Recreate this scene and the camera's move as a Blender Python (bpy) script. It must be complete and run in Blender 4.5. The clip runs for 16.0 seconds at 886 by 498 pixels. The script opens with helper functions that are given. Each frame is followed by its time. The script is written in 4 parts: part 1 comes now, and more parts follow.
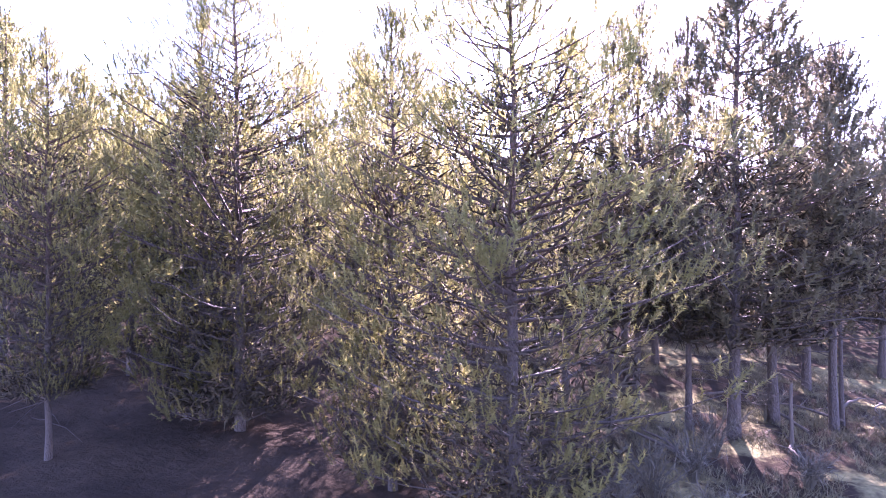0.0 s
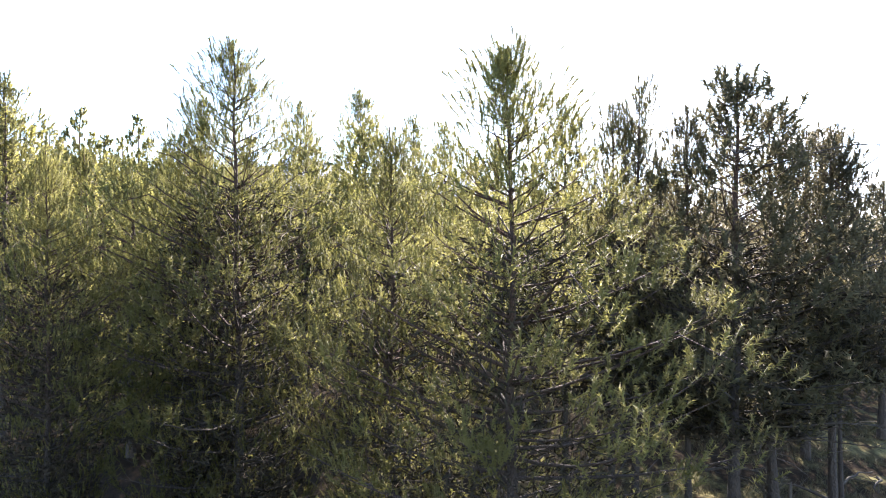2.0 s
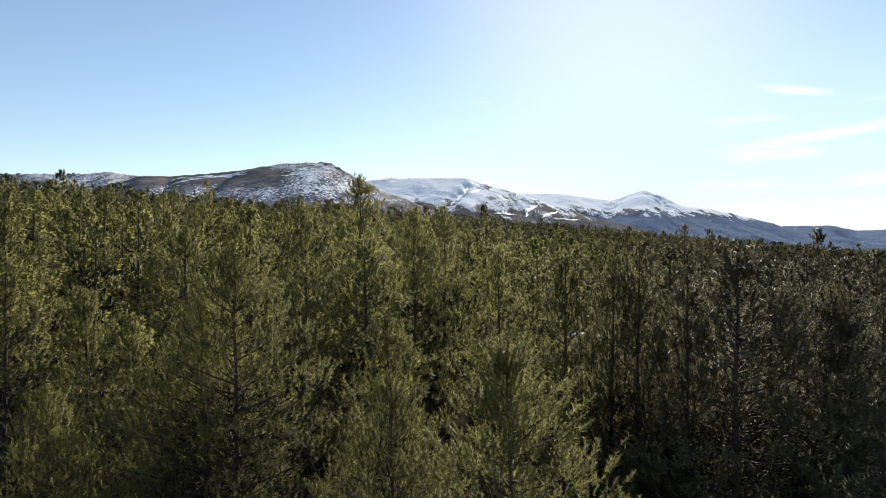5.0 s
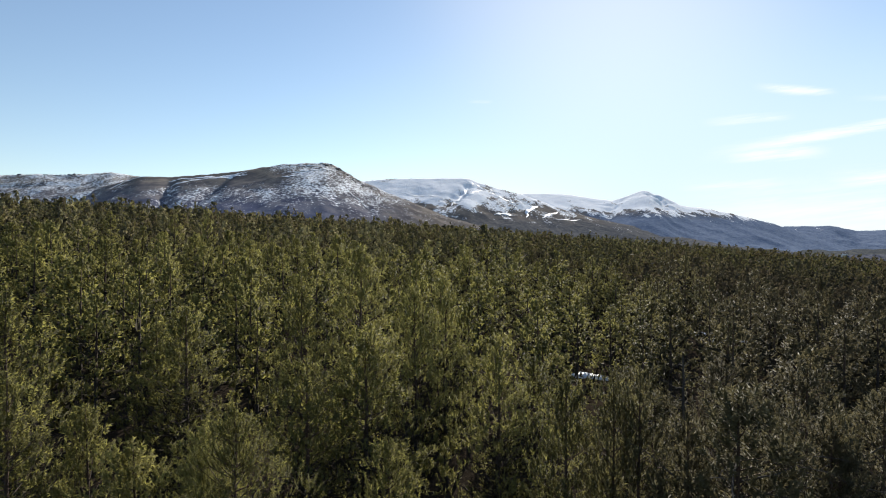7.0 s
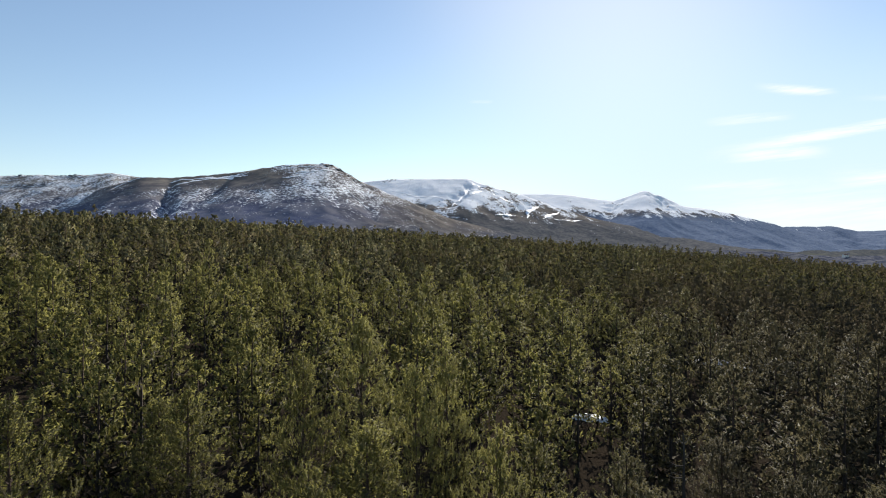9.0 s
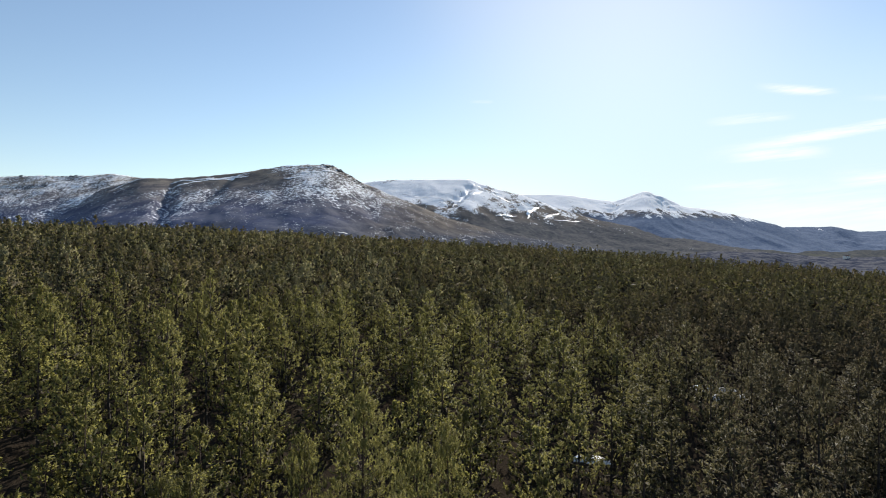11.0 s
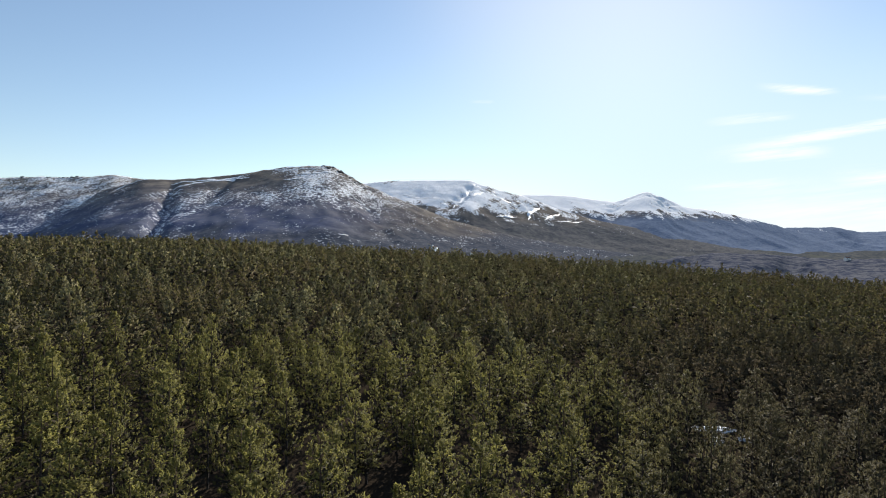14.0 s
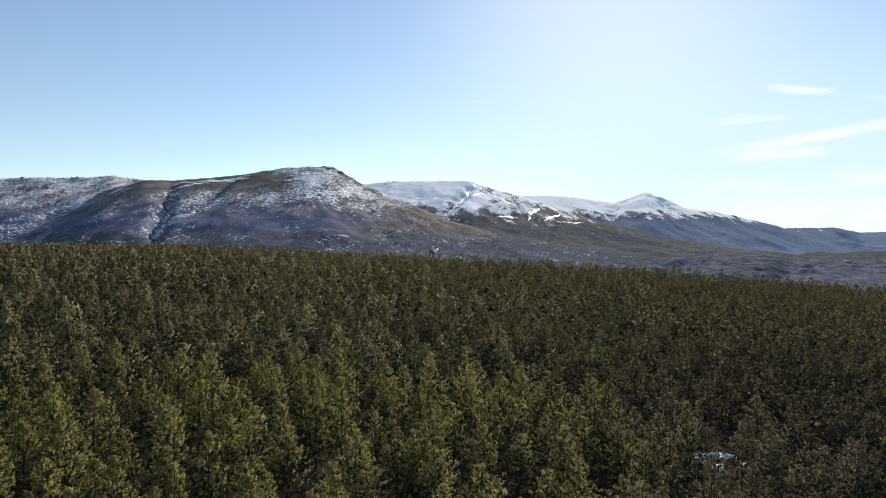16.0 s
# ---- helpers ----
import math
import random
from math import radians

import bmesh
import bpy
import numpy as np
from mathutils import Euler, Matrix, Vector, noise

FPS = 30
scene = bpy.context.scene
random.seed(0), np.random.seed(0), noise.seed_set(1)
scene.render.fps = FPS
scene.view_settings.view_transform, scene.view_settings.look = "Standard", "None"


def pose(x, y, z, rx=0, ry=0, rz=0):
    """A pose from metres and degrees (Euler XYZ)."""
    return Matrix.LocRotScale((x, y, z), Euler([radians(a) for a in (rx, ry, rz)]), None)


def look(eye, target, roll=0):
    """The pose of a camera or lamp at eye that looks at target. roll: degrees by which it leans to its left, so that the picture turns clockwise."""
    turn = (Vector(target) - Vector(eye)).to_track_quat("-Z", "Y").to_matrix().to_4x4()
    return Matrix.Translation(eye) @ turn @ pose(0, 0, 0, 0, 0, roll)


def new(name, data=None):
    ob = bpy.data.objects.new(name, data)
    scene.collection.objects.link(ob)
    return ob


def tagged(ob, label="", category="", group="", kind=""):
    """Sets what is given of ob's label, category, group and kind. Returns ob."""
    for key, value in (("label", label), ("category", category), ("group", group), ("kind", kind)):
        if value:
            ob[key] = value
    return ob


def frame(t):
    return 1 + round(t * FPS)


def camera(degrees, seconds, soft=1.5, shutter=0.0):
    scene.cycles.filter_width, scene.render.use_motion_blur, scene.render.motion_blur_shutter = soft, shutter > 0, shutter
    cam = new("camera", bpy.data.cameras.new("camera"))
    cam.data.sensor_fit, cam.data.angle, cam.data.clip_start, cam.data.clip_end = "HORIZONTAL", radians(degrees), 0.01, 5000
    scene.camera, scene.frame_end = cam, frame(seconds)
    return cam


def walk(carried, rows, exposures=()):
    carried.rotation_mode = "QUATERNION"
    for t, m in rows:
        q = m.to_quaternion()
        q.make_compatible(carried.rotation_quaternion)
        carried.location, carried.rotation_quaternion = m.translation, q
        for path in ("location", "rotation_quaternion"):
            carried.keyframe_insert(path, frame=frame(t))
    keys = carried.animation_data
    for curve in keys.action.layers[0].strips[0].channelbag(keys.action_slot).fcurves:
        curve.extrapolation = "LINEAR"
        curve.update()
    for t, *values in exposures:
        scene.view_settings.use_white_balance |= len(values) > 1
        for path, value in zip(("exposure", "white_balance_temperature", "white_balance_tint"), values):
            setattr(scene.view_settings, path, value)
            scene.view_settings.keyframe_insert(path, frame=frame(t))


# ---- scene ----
# Camera: a drone that rises straight up in front of a pine wood.
cam = camera(73.7, 16.0, soft=1.0)
# seconds, height above the clearing, yaw in degrees, drift along y and along x
RISE = [
    (0.0, 4.000, -0.187, -0.000, -0.000),
    (0.5, 4.426, -0.201, -0.000, -0.000),
    (1.0, 4.901, -0.212, -0.000, -0.000),
    (1.5, 5.370, -0.220, -0.000, -0.000),
    (2.0, 5.886, -0.224, -0.000, -0.000),
    (2.5, 6.418, -0.226, -0.000, -0.000),
    (3.0, 6.957, -0.225, -0.000, -0.000),
    (3.5, 7.520, -0.222, -0.000, -0.000),
    (4.0, 8.120, -0.217, -0.000, -0.000),
    (4.5, 8.753, -0.210, -0.000, -0.000),
    (5.0, 9.418, -0.201, -0.000, -0.000),
    (7.5, 13.050, -0.136, -0.018, -0.004),
    (8.0, 13.794, -0.121, -0.037, -0.009),
    (8.5, 14.546, -0.105, -0.055, -0.013),
    (9.0, 15.318, -0.089, -0.073, -0.018),
    (11.5, 19.064, -0.012, -0.165, -0.040),
    (12.0, 19.799, 0.001, -0.183, -0.044),
    (12.5, 20.555, 0.013, -0.202, -0.049),
    (13.0, 21.347, 0.024, -0.220, -0.053),
    (13.5, 22.104, 0.033, -0.238, -0.058),
    (14.0, 22.865, 0.040, -0.257, -0.062),
    (14.5, 23.621, 0.045, -0.275, -0.067),
    (15.0, 24.362, 0.048, -0.293, -0.071),
    (15.5, 25.099, 0.049, -0.312, -0.076),
    (16.0, 25.823, 0.047, -0.330, -0.080),
]
# seconds, stops, kelvin, tint
EXPOSURE = [(0.0, 3.85, 5650, 68), (0.5, 3.9, 5750, 56), (1.0, 3.65, 5900, 44), (1.5, 3.25, 6100, 31), (2.0, 2.52, 6300, 20), (2.5, 1.85, 6500, 11), (3.0, 1.1, 6500, 10),
            (3.5, 0.75, 6500, 10), (4.2, 0.6, 6500, 10), (5.0, 0.5, 6500, 10), (8.0, 0.4, 6500, 10), (16.0, 0.4, 6500, 10)]
walk(cam, [(t, pose(x, y, z, 90, 0, yaw)) for t, z, yaw, y, x in RISE], EXPOSURE)

# ---- light ----
SUN_ELEV, SUN_AZ = 27.0, 17.0        # degrees up, degrees to the right of straight ahead
sun = new("sun", bpy.data.lights.new("sun", "SUN"))
sun.data.energy, sun.data.angle, sun.data.color = 5.0, radians(0.5), (1.0, 0.94, 0.84)
e, a = radians(SUN_ELEV), radians(SUN_AZ)
to_sun = Vector((math.sin(a) * math.cos(e), math.cos(a) * math.cos(e), math.sin(e)))
sun.matrix_world = look(to_sun * 50, (0, 0, 0))


class Nodes:
    """Short hand for a node tree."""

    def __init__(self, tree):
        self.tree = tree
        tree.nodes.clear()

    def add(self, kind, props=None, **sockets):
        n = self.tree.nodes.new(kind)
        for k, v in (props or {}).items():
            setattr(n, k, v)
        for k, v in sockets.items():
            s = n.inputs[int(k[1:])] if k[0] == "i" and k[1:].isdigit() else n.inputs[k.replace("_", " ")]
            if isinstance(v, bpy.types.NodeSocket):
                self.tree.links.new(v, s)
            else:
                s.default_value = v
        return n

    def math(self, op, x, y=0.0, z=None):
        n = self.tree.nodes.new("ShaderNodeMath")
        n.operation = op
        for s, v in zip(n.inputs, (x, y, z)):
            if v is None:
                continue
            if isinstance(v, bpy.types.NodeSocket):
                self.tree.links.new(v, s)
            else:
                s.default_value = v
        return n.outputs[0]

    def step(self, v, lo, hi):
        n = self.add("ShaderNodeMapRange", {"interpolation_type": "SMOOTHSTEP"}, Value=v)
        n.inputs["From Min"].default_value, n.inputs["From Max"].default_value = lo, hi
        return n.outputs[0]

    def mix(self, f, x, y):
        n = self.tree.nodes.new("ShaderNodeMix")
        n.data_type = "RGBA"
        for s, v in ((n.inputs[0], f), (n.inputs[6], x), (n.inputs[7], y)):
            if isinstance(v, bpy.types.NodeSocket):
                self.tree.links.new(v, s)
            else:
                s.default_value = (*v, 1) if isinstance(v, tuple) and len(v) == 3 else v
        return n.outputs[2]

    def noise(self, vec, scale, detail=3.0, rough=0.55):
        return self.add("ShaderNodeTexNoise", None, Vector=vec, Scale=scale, Detail=detail, Roughness=rough).outputs[0]

    def stretch(self, vec, x, y, z, rz=0.0):
        return self.add("ShaderNodeMapping", None, Vector=vec, Scale=(x, y, z), Rotation=(0, 0, rz)).outputs[0]


world = bpy.data.worlds.new("sky")
scene.world = world
world.use_nodes = True
n = Nodes(world.node_tree)
sky = n.add("ShaderNodeTexSky", {"sky_type": "NISHITA", "sun_disc": False, "sun_elevation": radians(SUN_ELEV),
                                 "sun_rotation": radians(SUN_AZ), "altitude": 600.0, "air_density": 1.1, "dust_density": 0.15, "ozone_density": 1.2})
way = n.add("ShaderNodeTexCoord").outputs["Generated"]
sep = n.add("ShaderNodeSeparateXYZ", None, Vector=way)
side = n.math("DIVIDE", sep.outputs[0], n.math("MAXIMUM", sep.outputs[1], 0.05))
up = n.math("DIVIDE", sep.outputs[2], n.math("MAXIMUM", sep.outputs[1], 0.05))
flat = n.add("ShaderNodeCombineXYZ", None, X=side, Y=n.math("MULTIPLY", n.math("SUBTRACT", up, n.math("MULTIPLY", side, 0.12)), 11.0), Z=0.0).outputs[0]
# thin cirrus to the right, ahead of the camera only
ragged = n.noise(flat, 3.2, 6.0, 0.68)


def wisp(start, end, rise, slope, thick, strength):
    """One streak of cirrus; start, end: sides where it begins and ends; rise at its start; thick: half its height."""
    body = n.math("MULTIPLY", n.math("MULTIPLY", n.step(side, start, start + 0.4 * (end - start)), n.step(side, end, end - 0.35 * (end - start))), strength)
    line = n.math("ADD", n.math("MULTIPLY", n.math("SUBTRACT", side, start), slope), rise)
    off = n.math("ADD", n.math("SUBTRACT", up, line), n.math("MULTIPLY", n.math("SUBTRACT", ragged, 0.5), thick * 2.2))
    fall = n.step(n.math("ABSOLUTE", off), thick, 0.0)
    return n.math("MULTIPLY", n.math("MULTIPLY", fall, body), n.step(n.noise(flat, 5.0, 5.0, 0.7), 0.25, 0.6))


bank = n.math("MULTIPLY", n.math("MULTIPLY", n.step(side, -0.3, 0.4), n.step(up, 0.5, 0.05)), 0.8)
cloud = n.math("MULTIPLY", n.math("MULTIPLY", n.step(side, 0.3, 0.62), n.step(up, 0.135, 0.07)), n.math("MULTIPLY", n.step(ragged, 0.3, 0.65), 0.7))
for one in ((0.42, 0.90, 0.156, 0.165, 0.016, 1.0), (0.46, 0.67, 0.158, 0.05, 0.015, 1.0), (0.52, 0.68, 0.272, -0.04, 0.010, 0.95),
            (0.43, 0.61, 0.212, 0.08, 0.010, 0.6), (0.62, 0.95, 0.112, 0.08, 0.028, 0.95), (0.38, 0.62, 0.10, 0.06, 0.016, 0.6), (0.40, 0.9, 0.055, 0.03, 0.03, 0.8), (0.04, 0.09, 0.249, 0.0, 0.004, 0.3), (0.68, 0.9, 0.255, 0.02, 0.008, 0.3)):
    cloud = n.math("MAXIMUM", cloud, wisp(*one))
# the bright ring of haze round the sun
near_sun = n.add("ShaderNodeVectorMath", {"operation": "DOT_PRODUCT"}, i0=way, i1=tuple(to_sun)).outputs["Value"]
glow = n.math("POWER", n.step(near_sun, math.cos(radians(24)), math.cos(radians(1))), 2.0)
ahead = n.math("GREATER_THAN", sep.outputs[1], 0.05)
tint = n.mix(n.math("MULTIPLY", bank, ahead), sky.outputs[0], (5.3, 6.5, 7.3))
tint = n.mix(n.math("MULTIPLY", cloud, ahead), tint, (7.9, 8.2, 8.4))
tint = n.mix(n.math("MULTIPLY", glow, 0.2), tint, (8.6, 8.6, 8.6))
n.add("ShaderNodeOutputWorld", None, Surface=n.add("ShaderNodeBackground", None, Color=tint, Strength=0.10).outputs[0])


# ---- materials ----
def material(name):
    m = bpy.data.materials.new(name)
    m.use_nodes = True
    return m, Nodes(m.node_tree)


def finish(n, shader):
    n.add("ShaderNodeOutputMaterial", None, Surface=shader)


def needle_material(name, dark, light, per_object=True, gloss=0.1, clear=0.42):
    m, n = material(name)
    pos = n.add("ShaderNodeNewGeometry")
    grain = n.noise(pos.outputs["Position"], 5.0 if per_object else 0.9, 4.0, 0.65)
    area = n.noise(pos.outputs["Position"], 0.11, 2.0)
    f = n.math("ADD", n.math("MULTIPLY", grain, 0.6 if per_object else 0.45), n.math("MULTIPLY", pos.outputs["Random Per Island"], 0.12 if per_object else 0.05))
    if per_object:
        f = n.math("ADD", f, n.math("SUBTRACT", n.math("MULTIPLY", n.add("ShaderNodeObjectInfo").outputs["Random"], 0.6), 0.35))
    else:
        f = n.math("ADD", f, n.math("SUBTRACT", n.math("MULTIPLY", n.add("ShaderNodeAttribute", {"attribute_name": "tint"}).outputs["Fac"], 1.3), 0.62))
        f = n.math("ADD", f, n.math("MULTIPLY", n.math("SUBTRACT", area, 0.5), 0.5))
    col = n.mix(n.step(f, 0.0, 1.0), dark, light)
    if not per_object:
        # stands with rusty dying needles
        rusty = n.step(n.noise(pos.outputs["Position"], 0.045, 3.0, 0.6), 0.42, 0.62)
        col = n.mix(n.math("MULTIPLY", rusty, 0.6), col, (0.135, 0.098, 0.066))
    # shade painted in: needles turn darker and duller towards the right
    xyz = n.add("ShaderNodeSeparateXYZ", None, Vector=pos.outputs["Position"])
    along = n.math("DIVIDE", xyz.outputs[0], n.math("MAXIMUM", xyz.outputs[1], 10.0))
    right_shade = n.math("MULTIPLY", n.step(n.math("ADD", along, n.math("MULTIPLY", n.math("SUBTRACT", n.noise(pos.outputs["Position"], 0.05, 3.0), 0.5), 0.5)), 0.12, 0.55), n.step(xyz.outputs[1], 150.0, 60.0))
    col = n.mix(n.math("MULTIPLY", right_shade, 0.62), col, (0.085, 0.074, 0.052))
    p = n.add("ShaderNodeBsdfPrincipled", None, Base_Color=col, Roughness=0.55)
    p.inputs["Specular IOR Level"].default_value = gloss
    t = n.add("ShaderNodeBsdfTranslucent", None, Color=n.mix(0.6, col, n.mix(right_shade, (0.53, 0.5, 0.13), (0.2, 0.17, 0.09))))
    finish(n, n.add("ShaderNodeMixShader", None, Fac=clear, i1=p.outputs[0], i2=t.outputs[0]).outputs[0])
    return m


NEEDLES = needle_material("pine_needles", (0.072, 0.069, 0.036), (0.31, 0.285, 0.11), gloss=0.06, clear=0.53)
# far needles are bluer: some haze is mixed into their colour
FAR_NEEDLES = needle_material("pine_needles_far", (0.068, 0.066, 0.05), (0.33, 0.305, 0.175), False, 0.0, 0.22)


# old needles and twigs, coloured extra dark so crowns look shaded inside
def shaded_twigs_material():
    m, n = material("shaded_old_twigs")
    g = n.add("ShaderNodeNewGeometry")
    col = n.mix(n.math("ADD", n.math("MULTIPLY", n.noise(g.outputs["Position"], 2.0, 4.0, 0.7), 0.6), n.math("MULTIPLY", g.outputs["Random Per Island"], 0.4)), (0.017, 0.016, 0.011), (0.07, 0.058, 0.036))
    finish(n, n.add("ShaderNodeBsdfPrincipled", None, Base_Color=col, Roughness=0.9, Specular_IOR_Level=0.1).outputs[0])
    return m


SHADED_TWIGS = shaded_twigs_material()


def bark_material():
    m, n = material("pine_bark")
    g = n.add("ShaderNodeTexCoord").outputs["Object"]
    plates = n.add("ShaderNodeTexVoronoi", {"feature": "DISTANCE_TO_EDGE"}, Vector=n.stretch(g, 9, 9, 3.0), Scale=3.4).outputs[0]
    z = n.add("ShaderNodeSeparateXYZ", None, Vector=g).outputs[2]
    lower = n.mix(n.noise(g, 14, 4.0), (0.032, 0.026, 0.022), (0.09, 0.073, 0.062))
    upper = n.mix(n.noise(g, 9, 4.0), (0.05, 0.03, 0.02), (0.12, 0.068, 0.042))
    col = n.mix(n.step(z, 2.5, 5.5), lower, upper)
    col = n.mix(n.math("ADD", n.math("MULTIPLY", n.step(plates, 0.0, 0.16), 0.5), 0.5), (0.035, 0.027, 0.022), col)
    b = n.add("ShaderNodeBump", None, Height=n.step(plates, 0.0, 0.3), Strength=0.7, Distance=0.03)
    finish(n, n.add("ShaderNodeBsdfPrincipled", None, Base_Color=col, Roughness=0.85, Normal=b.outputs[0]).outputs[0])
    return m


BARK = bark_material()


def dead_wood_material():
    m, n = material("dead_wood")
    g = n.add("ShaderNodeTexCoord").outputs["Object"]
    col = n.mix(n.noise(n.stretch(g, 8, 8, 2), 3, 4.0), (0.04, 0.035, 0.03), (0.12, 0.102, 0.085))
    finish(n, n.add("ShaderNodeBsdfPrincipled", None, Base_Color=col, Roughness=0.9, Specular_IOR_Level=0.1).outputs[0])
    return m


DEAD = dead_wood_material()


def ground_material():
    m, n = material("forest_floor")
    g = n.add("ShaderNodeNewGeometry").outputs["Position"]
    litter = n.mix(n.noise(g, 3.5, 6.0, 0.7), (0.02, 0.016, 0.012), (0.06, 0.047, 0.035))
    straw = n.mix(n.noise(g, 14.0, 3.0), (0.12, 0.104, 0.048), (0.30, 0.265, 0.13))
    # far scrub keeps a trace of haze blue in its colour
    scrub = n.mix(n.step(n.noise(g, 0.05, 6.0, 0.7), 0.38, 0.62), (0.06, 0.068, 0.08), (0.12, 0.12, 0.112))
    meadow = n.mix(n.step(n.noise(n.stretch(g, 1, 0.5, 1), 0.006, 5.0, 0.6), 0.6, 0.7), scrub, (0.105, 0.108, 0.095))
    sep = n.add("ShaderNodeSeparateXYZ", None, Vector=g)
    near = n.mix(n.math("MULTIPLY", n.step(n.noise(g, 0.55, 5.0, 0.65), 0.5, 0.62), n.math("MULTIPLY", n.step(sep.outputs[1], 26, 16), n.step(sep.outputs[0], 0.5, 4.0))), litter, straw)
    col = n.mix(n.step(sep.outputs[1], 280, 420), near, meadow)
    bump = n.add("ShaderNodeBump", None, Height=n.noise(g, 6.0, 6.0, 0.7), Strength=0.8, Distance=0.12)
    finish(n, n.add("ShaderNodeBsdfPrincipled", None, Base_Color=col, Roughness=1.0, Specular_IOR_Level=0.0, Normal=bump.outputs[0]).outputs[0])
    return m


GROUND = ground_material()


def snow_material(name, soiled):
    m, n = material(name)
    g = n.add("ShaderNodeTexCoord").outputs["Object"]
    col = n.mix(n.step(n.noise(g, 3.0, 5.0, 0.7), 0.5, 0.75), (0.92, 0.93, 0.95), soiled)
    bump = n.add("ShaderNodeBump", None, Height=n.noise(g, 5.0, 4.0), Strength=0.5, Distance=0.05)
    finish(n, n.add("ShaderNodeBsdfPrincipled", None, Base_Color=col, Roughness=0.6, Normal=bump.outputs[0]).outputs[0])
    return m


SNOW = snow_material("old_snow", (0.5, 0.47, 0.42))
FIRN = snow_material("wind_packed_snow", (0.74, 0.77, 0.82))


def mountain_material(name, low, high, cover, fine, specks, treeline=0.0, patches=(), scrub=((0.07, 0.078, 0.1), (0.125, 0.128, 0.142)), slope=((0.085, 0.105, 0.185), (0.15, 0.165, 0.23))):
    """Heath and scree with snow; cover: noise level over which snow lies at the foot and at the top; low, high: heights
    in metres.
    patches: snowfields (or bare ground, below zero) as side, rise, their spreads, and strength. scrub, slope: lower
    colours, their defaults tinted with haze blue."""
    m, n = material(name)
    geo = n.add("ShaderNodeNewGeometry")
    g = geo.outputs["Position"]
    xyz = n.add("ShaderNodeSeparateXYZ", None, Vector=g)
    z = xyz.outputs[2]
    bushes = n.step(n.noise(g, 0.012, 5.0, 0.65), 0.4, 0.62)
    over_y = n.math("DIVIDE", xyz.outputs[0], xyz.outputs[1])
    # shadow-side blue on the left, browner right: shade put into the colour
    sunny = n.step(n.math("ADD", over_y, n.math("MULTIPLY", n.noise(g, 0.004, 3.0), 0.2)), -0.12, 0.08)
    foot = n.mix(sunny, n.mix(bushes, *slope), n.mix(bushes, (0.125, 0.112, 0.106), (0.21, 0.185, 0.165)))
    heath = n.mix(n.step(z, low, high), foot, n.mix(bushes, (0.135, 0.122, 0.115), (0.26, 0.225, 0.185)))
    rock = n.mix(n.noise(g, 0.09, 4.0, 0.7), (0.07, 0.073, 0.085), (0.18, 0.172, 0.17))
    climb = n.step(z, low, high)
    base = n.mix(n.math("MULTIPLY", n.step(n.noise(g, 0.03, 6.0, 0.75), 0.52, 0.66), n.step(climb, 0.2, 0.8)), heath, rock)
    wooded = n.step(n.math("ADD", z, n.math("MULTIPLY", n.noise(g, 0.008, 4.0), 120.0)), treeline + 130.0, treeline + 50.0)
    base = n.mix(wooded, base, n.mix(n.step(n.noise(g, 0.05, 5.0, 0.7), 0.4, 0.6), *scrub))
    drift = n.noise(n.stretch(g, 0.012, 0.005, 0.012, 0.5), 1.0, 6.0, 0.62)
    speck = n.noise(g, fine, 4.0, 0.68)
    f = n.math("ADD", n.math("MULTIPLY", drift, 1 - specks), n.math("MULTIPLY", speck, specks))
    rise = n.math("DIVIDE", n.math("SUBTRACT", z, 25.8), xyz.outputs[1])
    for pu, pe, su, se, strength in patches:
        far = n.math("ADD", n.math("POWER", n.math("DIVIDE", n.math("SUBTRACT", over_y, pu), su), 2.0), n.math("POWER", n.math("DIVIDE", n.math("SUBTRACT", rise, pe), se), 2.0))
        f = n.math("ADD", f, n.math("MULTIPLY", n.step(far, 2.0, 0.0), strength))
    level = n.math("SUBTRACT", cover[0], n.math("MULTIPLY", climb, cover[0] - cover[1]))
    lies = n.step(n.math("SUBTRACT", f, level), 0.0, 0.006)
    col = n.mix(lies, base, (0.92, 0.93, 0.95))
    bump = n.add("ShaderNodeBump", None, Height=n.noise(g, 0.05, 6.0, 0.75), Strength=0.35, Distance=6.0)
    finish(n, n.add("ShaderNodeBsdfPrincipled", None, Base_Color=col, Roughness=1.0, Specular_IOR_Level=0.0, Normal=bump.outputs[0]).outputs[0])
    return m


def plain_material(name, dark, light, scale, rough=0.8):
    m, n = material(name)
    g = n.add("ShaderNodeTexCoord").outputs["Object"]
    finish(n, n.add("ShaderNodeBsdfPrincipled", None, Base_Color=n.mix(n.noise(g, scale, 4.0), dark, light), Roughness=rough).outputs[0])
    return m


